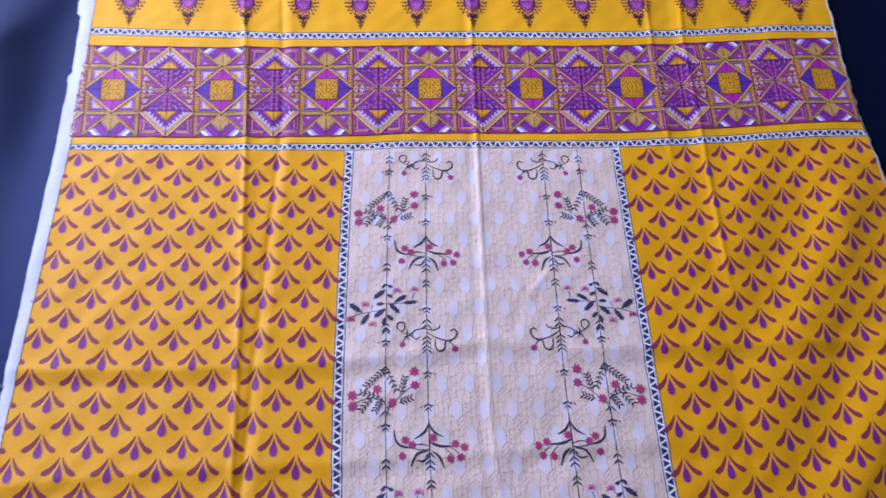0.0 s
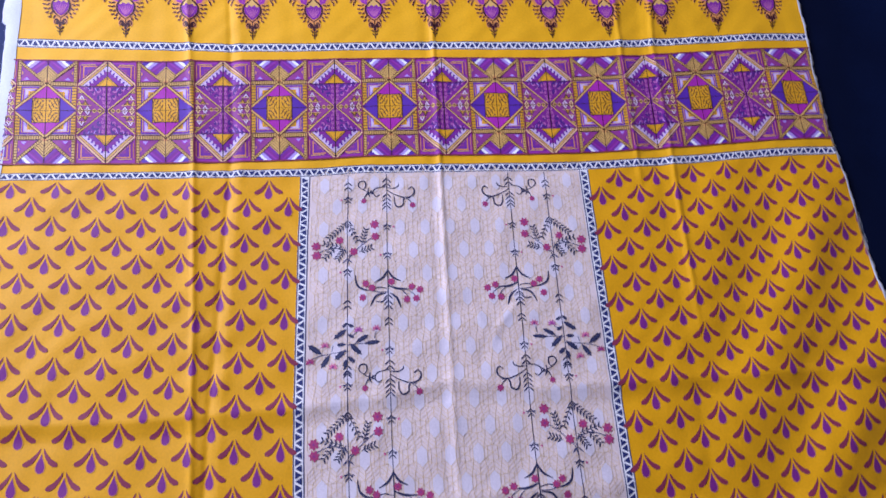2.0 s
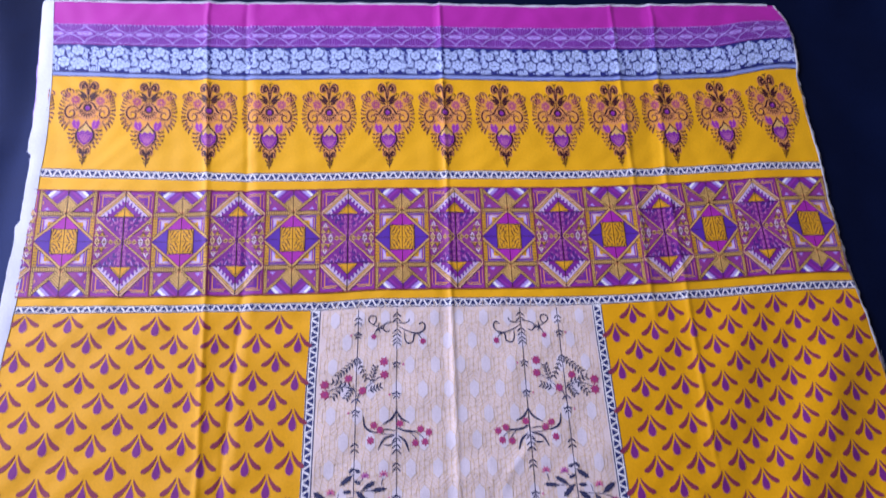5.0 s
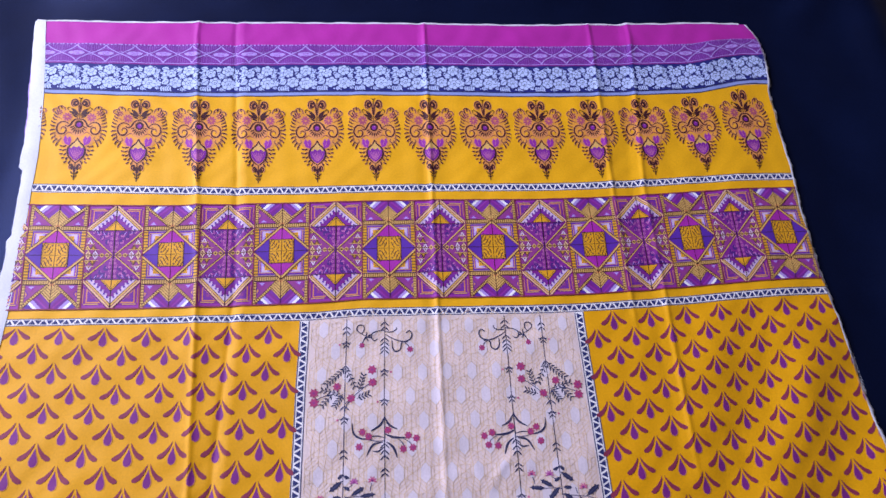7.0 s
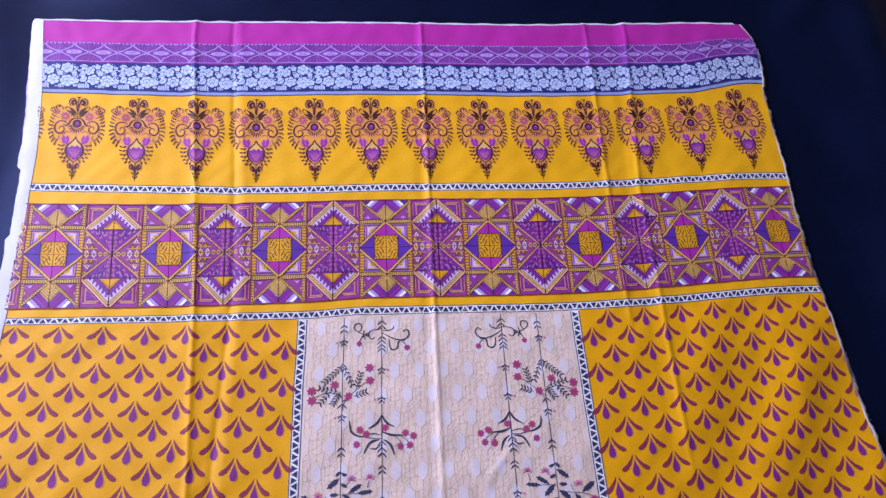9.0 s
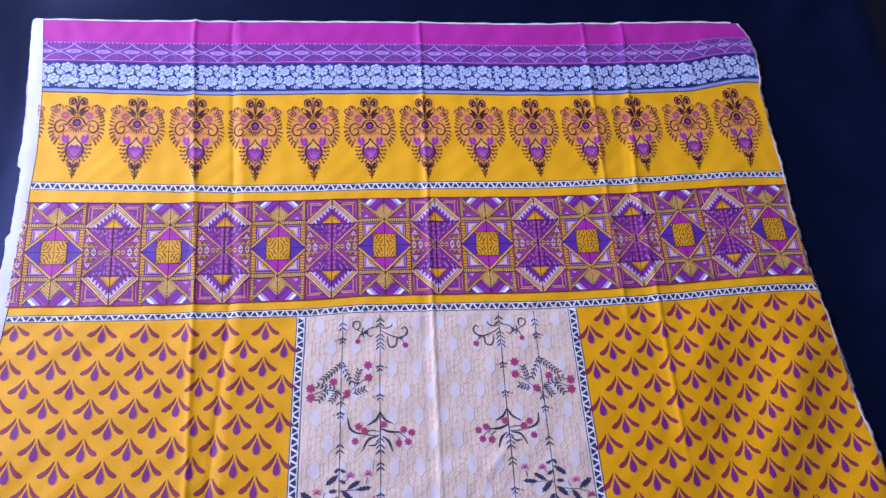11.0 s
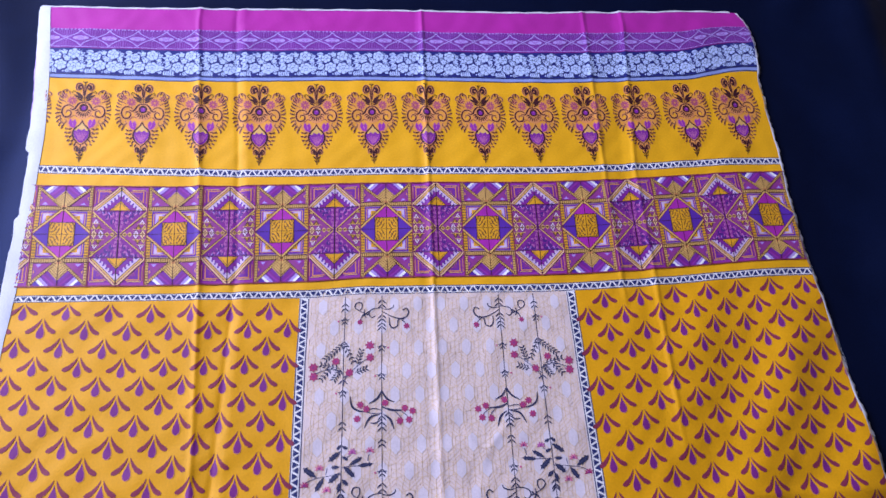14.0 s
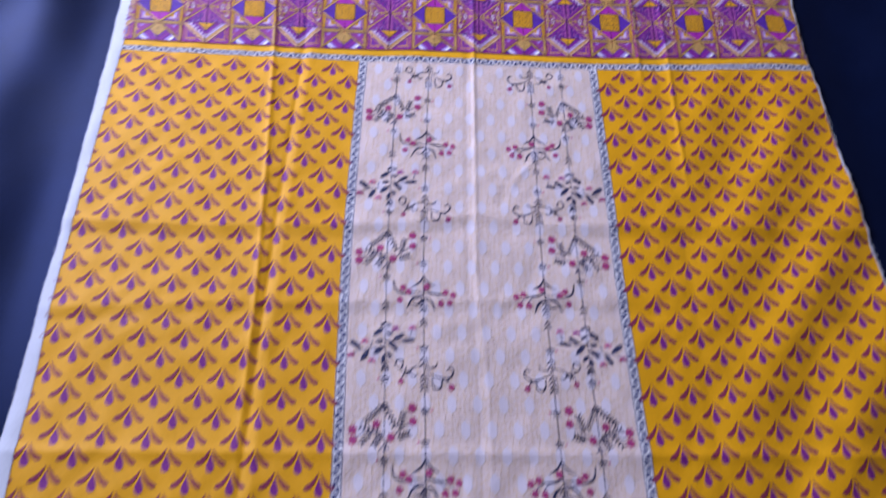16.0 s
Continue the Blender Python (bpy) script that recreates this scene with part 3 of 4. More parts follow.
        S(s, [(3, 414), (6, 392), (18, 378), (27, 388), (21, 400)], 7.5)
        p.disc((s * 13, Y(392)), 7.5, "brown", 4, n=8, ry=13)
        p.leaf((s * 3, Y(426)), (s * 20, Y(410)), 7, "brown", 4)
        p.leaf((s * 3, Y(440)), (s * 13, Y(428)), 6, "brown", 4)
    # eye with its rays
    p.disc((0, Y(200)), 46, "salmon", 2, n=16)
    for k in range(-4, 5):
        a = radians(-90 + k * 18)
        p.leaf((math.cos(a) * 20, Y(188) + math.sin(a) * 20), (math.cos(a) * 46, Y(188) + math.sin(a) * 50), 7.0, "brown", 5, n=4)
    p.disc((0, Y(184)), 22, "brown", 4, n=12)
    p.disc((0, Y(186)), 12, "petal", 5, n=10)
    p.disc((3, Y(180)), 3.5, "orchid", 6, n=6)
    p.poly(at(1, [(-38, 306), (-22, 286), (0, 262), (22, 286), (38, 306), (34, 334), (16, 352), (0, 362), (-16, 352), (-34, 334)]), "gold", 3)
    p.poly(at(1, [(-38, 310), (-36, 298), (-24, 303), (-14, 292), (0, 300), (14, 292), (24, 303), (36, 298), (38, 310), (33, 334), (16, 352), (0, 361), (-16, 352), (-33, 334)]), "petal", 4)
    for k in range(-3, 4):
        p.leaf((k * 1.5, Y(354)), (k * 10.5, Y(301 + abs(k) * 2)), 4.6, "orchid", 5, n=4)
    p.stroke(at(1, [(0, 370), (0, 400), (0, 452)]), 4.2, "brown", 4)
    return p.done("medallion", medal, size=0.005)


for k in range(-7, 7):
    medallion(0.08 * k - 0.006, 0.2645)


# ---- patchwork tiles ----
TW, TH, TV = 0.0344, 0.0710, 0.0918


def four(p, pts, ink, layer):
    for sx in (-1, 1):
        for sy in (-1, 1):
            p.poly([(sx * a, sy * b) for a, b in pts], ink, layer)


def ladder(p, a, b, width, ink, rungs, layer, rung="brown"):
    dx, dy = b[0] - a[0], b[1] - a[1]
    k = TH / TW
    d = math.hypot(dx, dy * k)
    nx, ny = -dy * k / d, dx / d / k
    w = width / 2
    p.poly([(a[0] + nx * w, a[1] + ny * w), (b[0] + nx * w, b[1] + ny * w), (b[0] - nx * w, b[1] - ny * w), (a[0] - nx * w, a[1] - ny * w)], ink, layer)
    for i in range(rungs):
        s = (i + 0.5) / rungs
        x, y = a[0] + dx * s, a[1] + dy * s
        e = 0.22 / rungs
        p.poly([(x + nx * w - dx * e, y + ny * w - dy * e), (x + nx * w + dx * e, y + ny * w + dy * e), (x - nx * w + dx * e, y - ny * w + dy * e), (x - nx * w - dx * e, y - ny * w - dy * e)], rung, layer + 1)


def line(p, a, b, w, ink, layer):
    ladder(p, a, b, w, ink, 0, layer)


def star_tile(u):
    p = Print((u, TV), (TW, TH))
    p.poly([(-1, -1), (1, -1), (1, 1), (-1, 1)], "taupe", 0)
    # corner fields round the middle diamond
    p.poly([(-0.84, -0.47), (0.84, -0.47), (0.84, 0.47), (-0.84, 0.47)], "royal", 1)
    four(p, [(0.22, 0.45), (0.80, 0.45), (0.80, 0.14)], "plum", 2)
    four(p, [(0.36, 0.425), (0.72, 0.425), (0.72, 0.22), (0.62, 0.27), (0.62, 0.38), (0.46, 0.38)], "lilac", 3)
    four(p, [(0.46, 0.415), (0.69, 0.415), (0.69, 0.29), (0.60, 0.33), (0.60, 0.385), (0.52, 0.385)], "mauve", 4)
    four(p, [(0.26, 0.385), (0.60, 0.385), (0.60, 0.20)], "ochre", 4)
    # the diamond
    p.poly([(0, 0.49), (-1, 0), (0, -0.49), (1, 0)], "royal", 5)
    for s in (-1, 1):
        p.poly([(0, s * 0.49), (-0.47, s * 0.25), (0.47, s * 0.25)], "magenta", 6)
        for k in range(-2, 3):
            line(p, (k * 0.11, s * 0.26), (k * 0.07, s * 0.39), 0.018, "plum", 7)
    for sx in (-1, 1):
        for sy in (-1, 1):
            line(p, (0.02 * sx, 0.515 * sy), (0.99 * sx, 0.035 * sy), 0.095, "gold", 7)
            line(p, (0.03 * sx, 0.485 * sy), (0.97 * sx, 0.02 * sy), 0.025, "rust", 8)
            line(p, (0.10 * sx, 0.520 * sy), (0.99 * sx, 0.080 * sy), 0.018, "umber", 8)
            line(p, (0.02 * sx, 0.550 * sy), (0.99 * sx, 0.068 * sy), 0.022, "brown", 8)
    # gold square, quartered, with hatched leaves
    p.poly([(-0.45, -0.245), (0.45, -0.245), (0.45, 0.245), (-0.45, 0.245)], "ochre", 8)
    for a, b in (((-0.45, 0.245), (0.45, 0.245)), ((-0.45, -0.245), (0.45, -0.245)), ((-0.45, -0.245), (-0.45, 0.245)), ((0.45, -0.245), (0.45, 0.245))):
        line(p, a, b, 0.028, "brown", 9)
    for sx in (-1, 1):
        for sy in (-1, 1):
            line(p, (0.10 * sx, 0.055 * sy), (0.40 * sx, 0.218 * sy), 0.022, "umber", 9)
            for k in range(4):
                q = 0.13 + 0.085 * k
                line(p, (q * sx, (q * 0.54) * sy), ((q + 0.07) * sx, (q * 0.54 - 0.055) * sy), 0.030, "brown", 9)
                line(p, (q * sx, (q * 0.54) * sy), ((q - 0.045) * sx, (q * 0.54 + 0.060) * sy), 0.030, "brown", 9)
            p.disc((0.34 * sx, 0.055 * sy), 0.045, "umber", 9, n=5, ry=0.022)
            p.disc((0.11 * sx, 0.195 * sy), 0.045, "umber", 9, n=5, ry=0.022)
            line(p, (0.06 * sx, 0.225 * sy), (0.40 * sx, 0.225 * sy), 0.014, "umber", 9)
            line(p, (0.41 * sx, 0.03 * sy), (0.41 * sx, 0.21 * sy), 0.022, "umber", 9)
            line(p, (0.78 * sx, 0.43 * sy), (0.28 * sx, 0.43 * sy), 0.022, "gold", 5)
            line(p, (0.775 * sx, 0.43 * sy), (0.775 * sx, 0.17 * sy), 0.022, "gold", 5)
            for k in range(4):
                line(p, ((0.34 + 0.06 * k) * sx, 0.375 * sy), ((0.42 + 0.045 * k) * sx, (0.335 - 0.035 * k) * sy), 0.016, "umber", 5)
    # side posts and cross bars
    for s in (-1, 1):
        ladder(p, (0.91 * s, -0.48), (0.91 * s, -0.07), 0.15, "ochre", 7, 4, "umber")
        ladder(p, (0.91 * s, 0.07), (0.91 * s, 0.48), 0.15, "ochre", 7, 4, "umber")
        ladder(p, (-0.98, 0.535 * s), (0.98, 0.535 * s), 0.13, "gold", 24, 3, "umber")
        line(p, (-0.98, 0.498 * s), (0.98, 0.498 * s), 0.026, "brown", 5)
        line(p, (-0.98, 0.575 * s), (0.98, 0.575 * s), 0.026, "brown", 5)
        # outer half: stripes that slope to both sides, and a nested gold gable
        p.poly([(-0.92, 0.585 * s), (0.92, 0.585 * s), (0.92, 0.98 * s), (-0.92, 0.98 * s)], "wine", 1)
        p.poly([(0, 0.72 * s), (0.58, 0.98 * s), (-0.58, 0.98 * s)], "magenta", 2)
        for t in (-1, 1):
            p.poly([(0, 0.985 * s), (0.26 * t, 0.985 * s), (0.64 * t, 0.80 * s), (0.44 * t, 0.70 * s), (0, 0.88 * s)], "purple", 3)
            line(p, (0.02 * t, 0.965 * s), (0.46 * t, 0.765 * s), 0.07, "violet", 4)
            line(p, (0.10 * t, 0.975 * s), (0.56 * t, 0.775 * s), 0.05, "plum", 4)
            p.poly([(0.26 * t, 0.985 * s), (0.40 * t, 0.985 * s), (0.72 * t, 0.83 * s), (0.64 * t, 0.80 * s)], "lilac", 4)
            p.poly([(0.40 * t, 0.985 * s), (0.54 * t, 0.985 * s), (0.80 * t, 0.86 * s), (0.72 * t, 0.83 * s)], "white", 5)
            p.poly([(0.54 * t, 0.985 * s), (0.76 * t, 0.985 * s), (0.90 * t, 0.91 * s), (0.80 * t, 0.86 * s)], "royal", 4)
            p.poly([(0.50 * t, 0.60 * s), (0.86 * t, 0.60 * s), (0.68 * t, 0.69 * s)], "plum", 3)
            p.poly([(0.58 * t, 0.605 * s), (0.78 * t, 0.605 * s), (0.68 * t, 0.655 * s)], "lilac", 4)
            p.poly([(0.74 * t, 0.74 * s), (0.87 * t, 0.66 * s), (0.87 * t, 0.83 * s)], "purple", 3)
            p.poly([(0.79 * t, 0.74 * s), (0.85 * t, 0.70 * s), (0.85 * t, 0.79 * s)], "salmon", 4)
            ladder(p, (0.10 * t, 0.57 * s), (0.93 * t, 0.95 * s), 0.12, "gold", 14, 6, "umber")
            line(p, (0.14 * t, 0.558 * s), (0.95 * t, 0.925 * s), 0.022, "brown", 7)
            line(p, (0.06 * t, 0.585 * s), (0.90 * t, 0.972 * s), 0.022, "brown", 7)
            ladder(p, (0.93 * t, 0.59 * s), (0.93 * t, 0.985 * s), 0.10, "gold", 8, 5, "umber")
        p.poly([(0, 0.56 * s), (-0.37, 0.70 * s), (0, 0.895 * s), (0.37, 0.70 * s)], "gold", 7)
        for q in (0.03, 0.10, 0.17, 0.24):
            for t in (-1, 1):
                line(p, ((0.37 - q) * t, (0.70 - q * 0.30) * s), (0, (0.885 - q * 0.80) * s), 0.024, "umber" if q > 0.05 else "brown", 8)
        p.poly([(-0.10, 0.565 * s), (0.10, 0.565 * s), (0, 0.615 * s)], "salmon", 8)
    line(p, (0, -0.98), (0, 0.98), 0.022, "brown", 10)
    line(p, (-0.98, 0), (0.98, 0), 0.018, "brown", 10)
    return p.done("star_tile", geo, size=0.005)


def hourglass_tile(u):
    p = Print((u, TV), (TW, TH))
    p.poly([(-1, -1), (1, -1), (1, 1), (-1, 1)], "wine", 0)
    for s in (-1, 1):
        for t in (-1, 1):
            # nested corner triangles
            for k, c in ((0.0, "plum"), (0.07, "violet"), (0.15, "salmon"), (0.19, "purple"), (0.30, "wine")):
                p.poly([((0.97 - k) * t, (0.97 - k * 0.50) * s), ((0.12 + k * 1.35) * t, (0.97 - k * 0.50) * s), ((0.97 - k) * t, (0.54 + k * 0.72) * s)], c, 1 + int(k * 16))
            line(p, (0.40 * t, 0.915 * s), (0.88 * t, 0.915 * s), 0.030, "gold", 6)
            line(p, (0.92 * t, 0.64 * s), (0.92 * t, 0.90 * s), 0.024, "salmon", 6)
            p.disc((0.74 * t, 0.855 * s), 0.030, "royal", 7, n=4, ry=0.015)
            # gold roof lines
            line(p, (0.99 * t, 0.505 * s), (0.02 * t, 0.985 * s), 0.085, "peach", 6)
            line(p, (0.88 * t, 0.510 * s), (0.02 * t, 0.935 * s), 0.060, "gold", 6)
            line(p, (0.985 * t, 0.540 * s), (0.06 * t, 0.998 * s), 0.022, "brown", 7)
            line(p, (0.93 * t, 0.510 * s), (0.02 * t, 0.960 * s), 0.022, "rust", 7)
            line(p, (0.83 * t, 0.505 * s), (0.02 * t, 0.905 * s), 0.022, "umber", 7)
        # white gable with a stair of purple blocks
        p.poly([(-0.86, 0.49 * s), (0.86, 0.49 * s), (0, 0.915 * s)], "mauve", 5)
        for k in range(5):
            w, y = 0.58 - k * 0.115, 0.495 + k * 0.058
            p.poly([(-w, y * s), (w, y * s), (w, (y + 0.059) * s), (-w, (y + 0.059) * s)], "purple" if k % 2 else "violet", 8)
            for t in (-1, 1):
                p.poly([((w + 0.07) * t, (y + 0.026) * s), ((w + 0.13) * t, (y + 0.026) * s), ((w + 0.13) * t, (y - 0.002) * s), ((w + 0.07) * t, (y - 0.002) * s)], "royal", 9)
                p.poly([((w - 0.05) * t, (y + 0.058) * s), ((w + 0.02) * t, (y + 0.058) * s), ((w + 0.02) * t, (y + 0.086) * s), ((w - 0.05) * t, (y + 0.086) * s)], "royal", 9)
        p.poly([(-0.36, 0.500 * s), (0.36, 0.500 * s), (0, 0.690 * s)], "ochre", 10)
        for t in (-1, 1):
            line(p, (0.27 * t, 0.515 * s), (0, 0.660 * s), 0.022, "umber", 11)
            line(p, (0.37 * t, 0.500 * s), (0, 0.697 * s), 0.022, "brown", 11)
        line(p, (-0.92, 0.490 * s), (0.92, 0.490 * s), 0.022, "brown", 9)
        # purple body with dark scrolls and a pale chain down its middle
        p.poly([(-0.92, 0.485 * s), (0.92, 0.485 * s), (0.05, 0.0), (-0.05, 0.0)], "violet", 4)
        for t in (-1, 1):
            for x, y, r in ((0.26, 0.40, 0.12), (0.52, 0.43, 0.10), (0.24, 0.26, 0.09), (0.42, 0.34, 0.08), (0.70, 0.45, 0.06)):
                p.stroke(arc((x * t, y * s), r, 20 * s, 300 * s, 9, r * 0.50, r * 0.35), 0.056, "grape", 6)
                p.stroke(arc(((x + 0.02) * t, (y + 0.012) * s), r * 0.62, 200 * s, 420 * s, 7, r * 0.32), 0.036, "orchid", 6)
            for x, y in ((0.10, 0.43), (0.09, 0.33), (0.11, 0.245), (0.08, 0.165), (0.06, 0.09)):
                p.disc((x * t, y * s), 0.055, "orchid", 7, n=6, ry=0.028)
                p.disc((x * t, y * s), 0.018, "grape", 8, n=5, ry=0.010)
            line(p, (0.14 * t, 0.455 * s), (0.04 * t, 0.30 * s), 0.018, "orchid", 6)
            line(p, (0.16 * t, 0.22 * s), (0.03 * t, 0.12 * s), 0.018, "orchid", 6)
            line(p, (0.40 * t, 0.46 * s), (0.33 * t, 0.40 * s), 0.024, "lilac", 7)
            line(p, (0.62 * t, 0.46 * s), (0.56 * t, 0.42 * s), 0.024, "lilac", 7)
    # side fields: rows of small dark and pale triangles
    for t in (-1, 1):
        p.poly([(0.04 * t, 0), (0.97 * t, 0.47), (0.97 * t, -0.47)], "wine", 5)
        for q in (-1, 1):
            for x, y, h, c in ((0.62, 0.055, 0.105, "mauve"), (0.86, 0.055, 0.105, "peach"), (0.70, 0.165, 0.105, "umber"), (0.91, 0.165, 0.100, "gold"), (0.82, 0.280, 0.110, "mauve"), (0.92, 0.395, 0.085, "gold")):
                e = min(0.13, 0.985 - x)
                p.poly([((x - 0.13) * t, (y - h / 2) * q), ((x + e) * t, (y - h / 2) * q), (x * t, (y + h * 0.52) * q)], "brown", 6)
                p.poly([((x - 0.10) * t, (y - h * 0.42) * q), ((x + e * 0.77) * t, (y - h * 0.42) * q), (x * t, (y + h * 0.38) * q)], c, 7)
                p.poly([((x - 0.035) * t, (y - h * 0.36) * q), ((x + min(e, 0.035)) * t, (y - h * 0.36) * q), (x * t, (y + h * 0.02) * q)], "ochre" if c == "umber" else "umber", 8)
            line(p, (0.50 * t, 0.112 * q), (0.97 * t, 0.112 * q), 0.024, "gold", 8)
            line(p, (0.66 * t, 0.226 * q), (0.97 * t, 0.226 * q), 0.024, "gold", 8)
            line(p, (0.06 * t, 0.015 * q), (0.97 * t, 0.470 * q), 0.050, "gold", 8)
            line(p, (0.06 * t, 0.0 * q), (0.97 * t, 0.445 * q), 0.022, "brown", 9)
        for x in (0.22, 0.40):
            p.poly([((x - 0.10) * t, 0), (x * t, 0.050), ((x + 0.10) * t, 0), (x * t, -0.050)], "gold", 8)
            p.poly([((x - 0.05) * t, 0), (x * t, 0.025), ((x + 0.05) * t, 0), (x * t, -0.025)], "brown", 9)
        line(p, (0.06 * t, 0.0), (0.97 * t, 0.0), 0.030, "umber", 10)
        line(p, (0.985 * t, -1), (0.985 * t, 1), 0.035, "rust", 9)
    line(p, (0, -0.98), (0, 0.98), 0.026, "black", 11)
    return p.done("hourglass_tile", geo, size=0.005)


for k in range(-8, 8):
    (star_tile if k % 2 else hourglass_tile)(k * 0.0688)
pr = Print()
for vv in (0.0213, 0.1623):
    pr.stroke([(-0.56 + 0.012 * i, vv) for i in range(92)], 0.0016, "rust", 12)
pr.done("band_outline", geo)


# ---- navy floral band ----
def floral_repeat(u):
    p = Print((u, 0.3700), (0.000284, 0.000385))      # about 190 by 130 units
    def flower(x, y, r, petals=6):
        """An open rose: a dark rim, pale petals parted by thin lines, a curled heart."""
        p.disc((x, y), r * 1.09, "navy", 2, n=12, ry=r * 0.91)
        for k in range(petals):
            a = 2 * math.pi * k / petals + 0.4
            p.disc((x + math.cos(a) * r * 0.60, y + math.sin(a) * r * 0.49), r * 0.42, "sky", 3, n=8, ry=r * 0.35)
        p.disc((x, y), r * 0.60, "sky", 3, n=10, ry=r * 0.50)
        for k in range(petals):
            a = 2 * math.pi * (k + 0.5) / petals + 0.4
            p.stroke([(x + math.cos(a) * r * 0.46, y + math.sin(a) * r * 0.38), (x + math.cos(a) * r * 0.98, y + math.sin(a) * r * 0.80)], 1.8, "slate", 4)
        if r > 18:
            p.stroke(arc((x, y), r * 0.50, 20, 210, 8, r * 0.41), 2.2, "slate", 4)
            p.stroke(arc((x, y), r * 0.30, 190, 400, 7, r * 0.24), 2.2, "slate", 4)
        p.disc((x, y), r * 0.13, "slate", 5, n=6, ry=r * 0.11)
    def blade(x0, y0, x1, y1, w):
        """A leaf with a dark rib and short side veins."""
        p.leaf((x0, y0), (x1, y1), w * 1.3, "sky", 1, n=6)
        p.stroke([(x0, y0), (x0 + (x1 - x0) * 0.5, y0 + (y1 - y0) * 0.5), (x0 + (x1 - x0) * 0.85, y0 + (y1 - y0) * 0.85)], 2.6, "slate", 2)
        d = math.hypot(x1 - x0, y1 - y0)
        for k in (0.35, 0.6):
            for t in (-1, 1):
                x, y = x0 + (x1 - x0) * k, y0 + (y1 - y0) * k
                p.stroke([(x, y), (x + (x1 - x0) * 0.15 - t * (y1 - y0) / d * w * 0.34, y + (y1 - y0) * 0.15 + t * (x1 - x0) / d * w * 0.34)], 1.4, "peri", 2)
    for f in ((-44, 27, 25), (40, 40, 30), (-22, -17, 30), (42, -21, 34, 7), (-6, 46, 15, 5), (8, 14, 16, 5), (84, -22, 17, 5), (74, 16, 14, 5)):
        flower(*f)
    for b in ((-52, 46, -92, 52, 17), (-56, 34, -94, 26, 15), (-58, 14, -95, 6, 17), (-52, -2, -88, -24, 22), (-20, 40, -32, 56, 12), (-14, 20, 6, 30, 11), (16, 28, 22, 50, 11), (62, 26, 92, 46, 15),
              (58, 12, 90, 6, 15), (66, 4, 84, -6, 11), (22, 2, 34, 16, 12), (4, -36, 14, -56, 13), (10, -32, 30, -54, 11), (68, -36, 92, -46, 13), (70, 34, 72, 56, 11), (-2, -2, 8, -8, 9), (-60, -22, -48, -40, 10), (18, 52, 30, 60, 9)):
        blade(*b)
    # small ferns along the foot
    for x, y, n, turn in ((-94, -46, 5, 1),):
        for k in range(n):
            a = x + turn * 11 * k
            p.leaf((a, y), (a + turn * 11, y + 11), 7, "sky", 1, n=4)
            p.leaf((a, y), (a + turn * 11, y - 11), 7, "sky", 1, n=4)
        p.stroke([(x, y), (x + turn * 5.5 * n, y), (x + turn * 11 * n, y)], 2.0, "sky", 1)
    for x, y in ((-76, 40), (-68, -8), (-36, 48), (26, 24), (58, 2), (94, 30), (-46, -46), (-8, -48), (92, -4), (-12, 58), (62, 58), (-66, 56)):
        p.disc((x, y), 4.0, "sky", 1, n=6)
    return p.done("floral_motif", navy, size=0.006)


for k in range(-11, 11):
    floral_repeat(0.0218 + 0.0538 * k)
pr = Print()
for vv, w, c in ((0.3465, 0.0012, "ink"), (0.3392, 0.0014, "ink"), (0.3975, 0.0022, "violet")):
    pr.stroke([(-0.58 + 0.0118 * i, vv) for i in range(95)], w, c, 2)
pr.done("band_outline", navy)


# ---- purple band of diamonds ----
def diamond_repeat(u):
    p = Print((u, 0.4168), (0.0198, 0.0178))
    for sx in (-1, 1):
        for sy in (-1, 1):
            q = curve((sx * 1.0, 0.0), (sx * 0.60, sy * 0.26), (sx * 0.22, sy * 0.56), (0.0, sy * 0.90), n=18)
            for i in range(0, len(q) - 2, 2):
                p.stroke(q[i:i + 3], 0.085, "lilac", 2)
            q = curve((sx * 0.86, 0.0), (sx * 0.50, sy * 0.16), (sx * 0.18, sy * 0.42), (0.0, sy * 0.62), n=8)
            p.stroke(q, 0.030, "heather", 1)
            p.stroke([(sx * 0.95, sy * 0.22), (sx * 0.80, sy * 0.10)], 0.05, "lilac", 2)
    lens = [(0.56 * math.cos(a) * abs(math.cos(a)) ** 0.3, 0.24 * math.sin(a)) for a in [2 * math.pi * k / 18 for k in range(18)]]
    p.poly(lens, "lilac", 2)
    for k in range(-3, 4):
        p.stroke([(k * 0.05, -0.02), (k * 0.12, 0.24)], 0.028, "heather", 3)
        p.stroke([(k * 0.05, -0.06), (k * 0.12, -0.24)], 0.028, "heather", 3)
    for k in range(14):
        x = -0.96 + 0.148 * k
        e = 0.90 * (1 - abs(x)) ** 1.25 + 0.12
        for s in (-1, 1):
            if e < 0.84:
                p.stroke([(x, s * min(0.9, e + 0.05)), (x, s * 0.90)], 0.042, "heather", 1)
    for k in range(8):
        x = -0.93 + 0.26 * k
        p.disc((x, 0.99), 0.075, "lilac", 2, n=6, ry=0.07)
    p.stroke([(-1, -0.97), (0, -0.97), (1, -0.97)], 0.06, "lilac", 1)
    return p.done("diamond_motif", purple, size=0.006)


for k in range(-15, 14):
    diamond_repeat(0.0145 + 0.0394 * k)


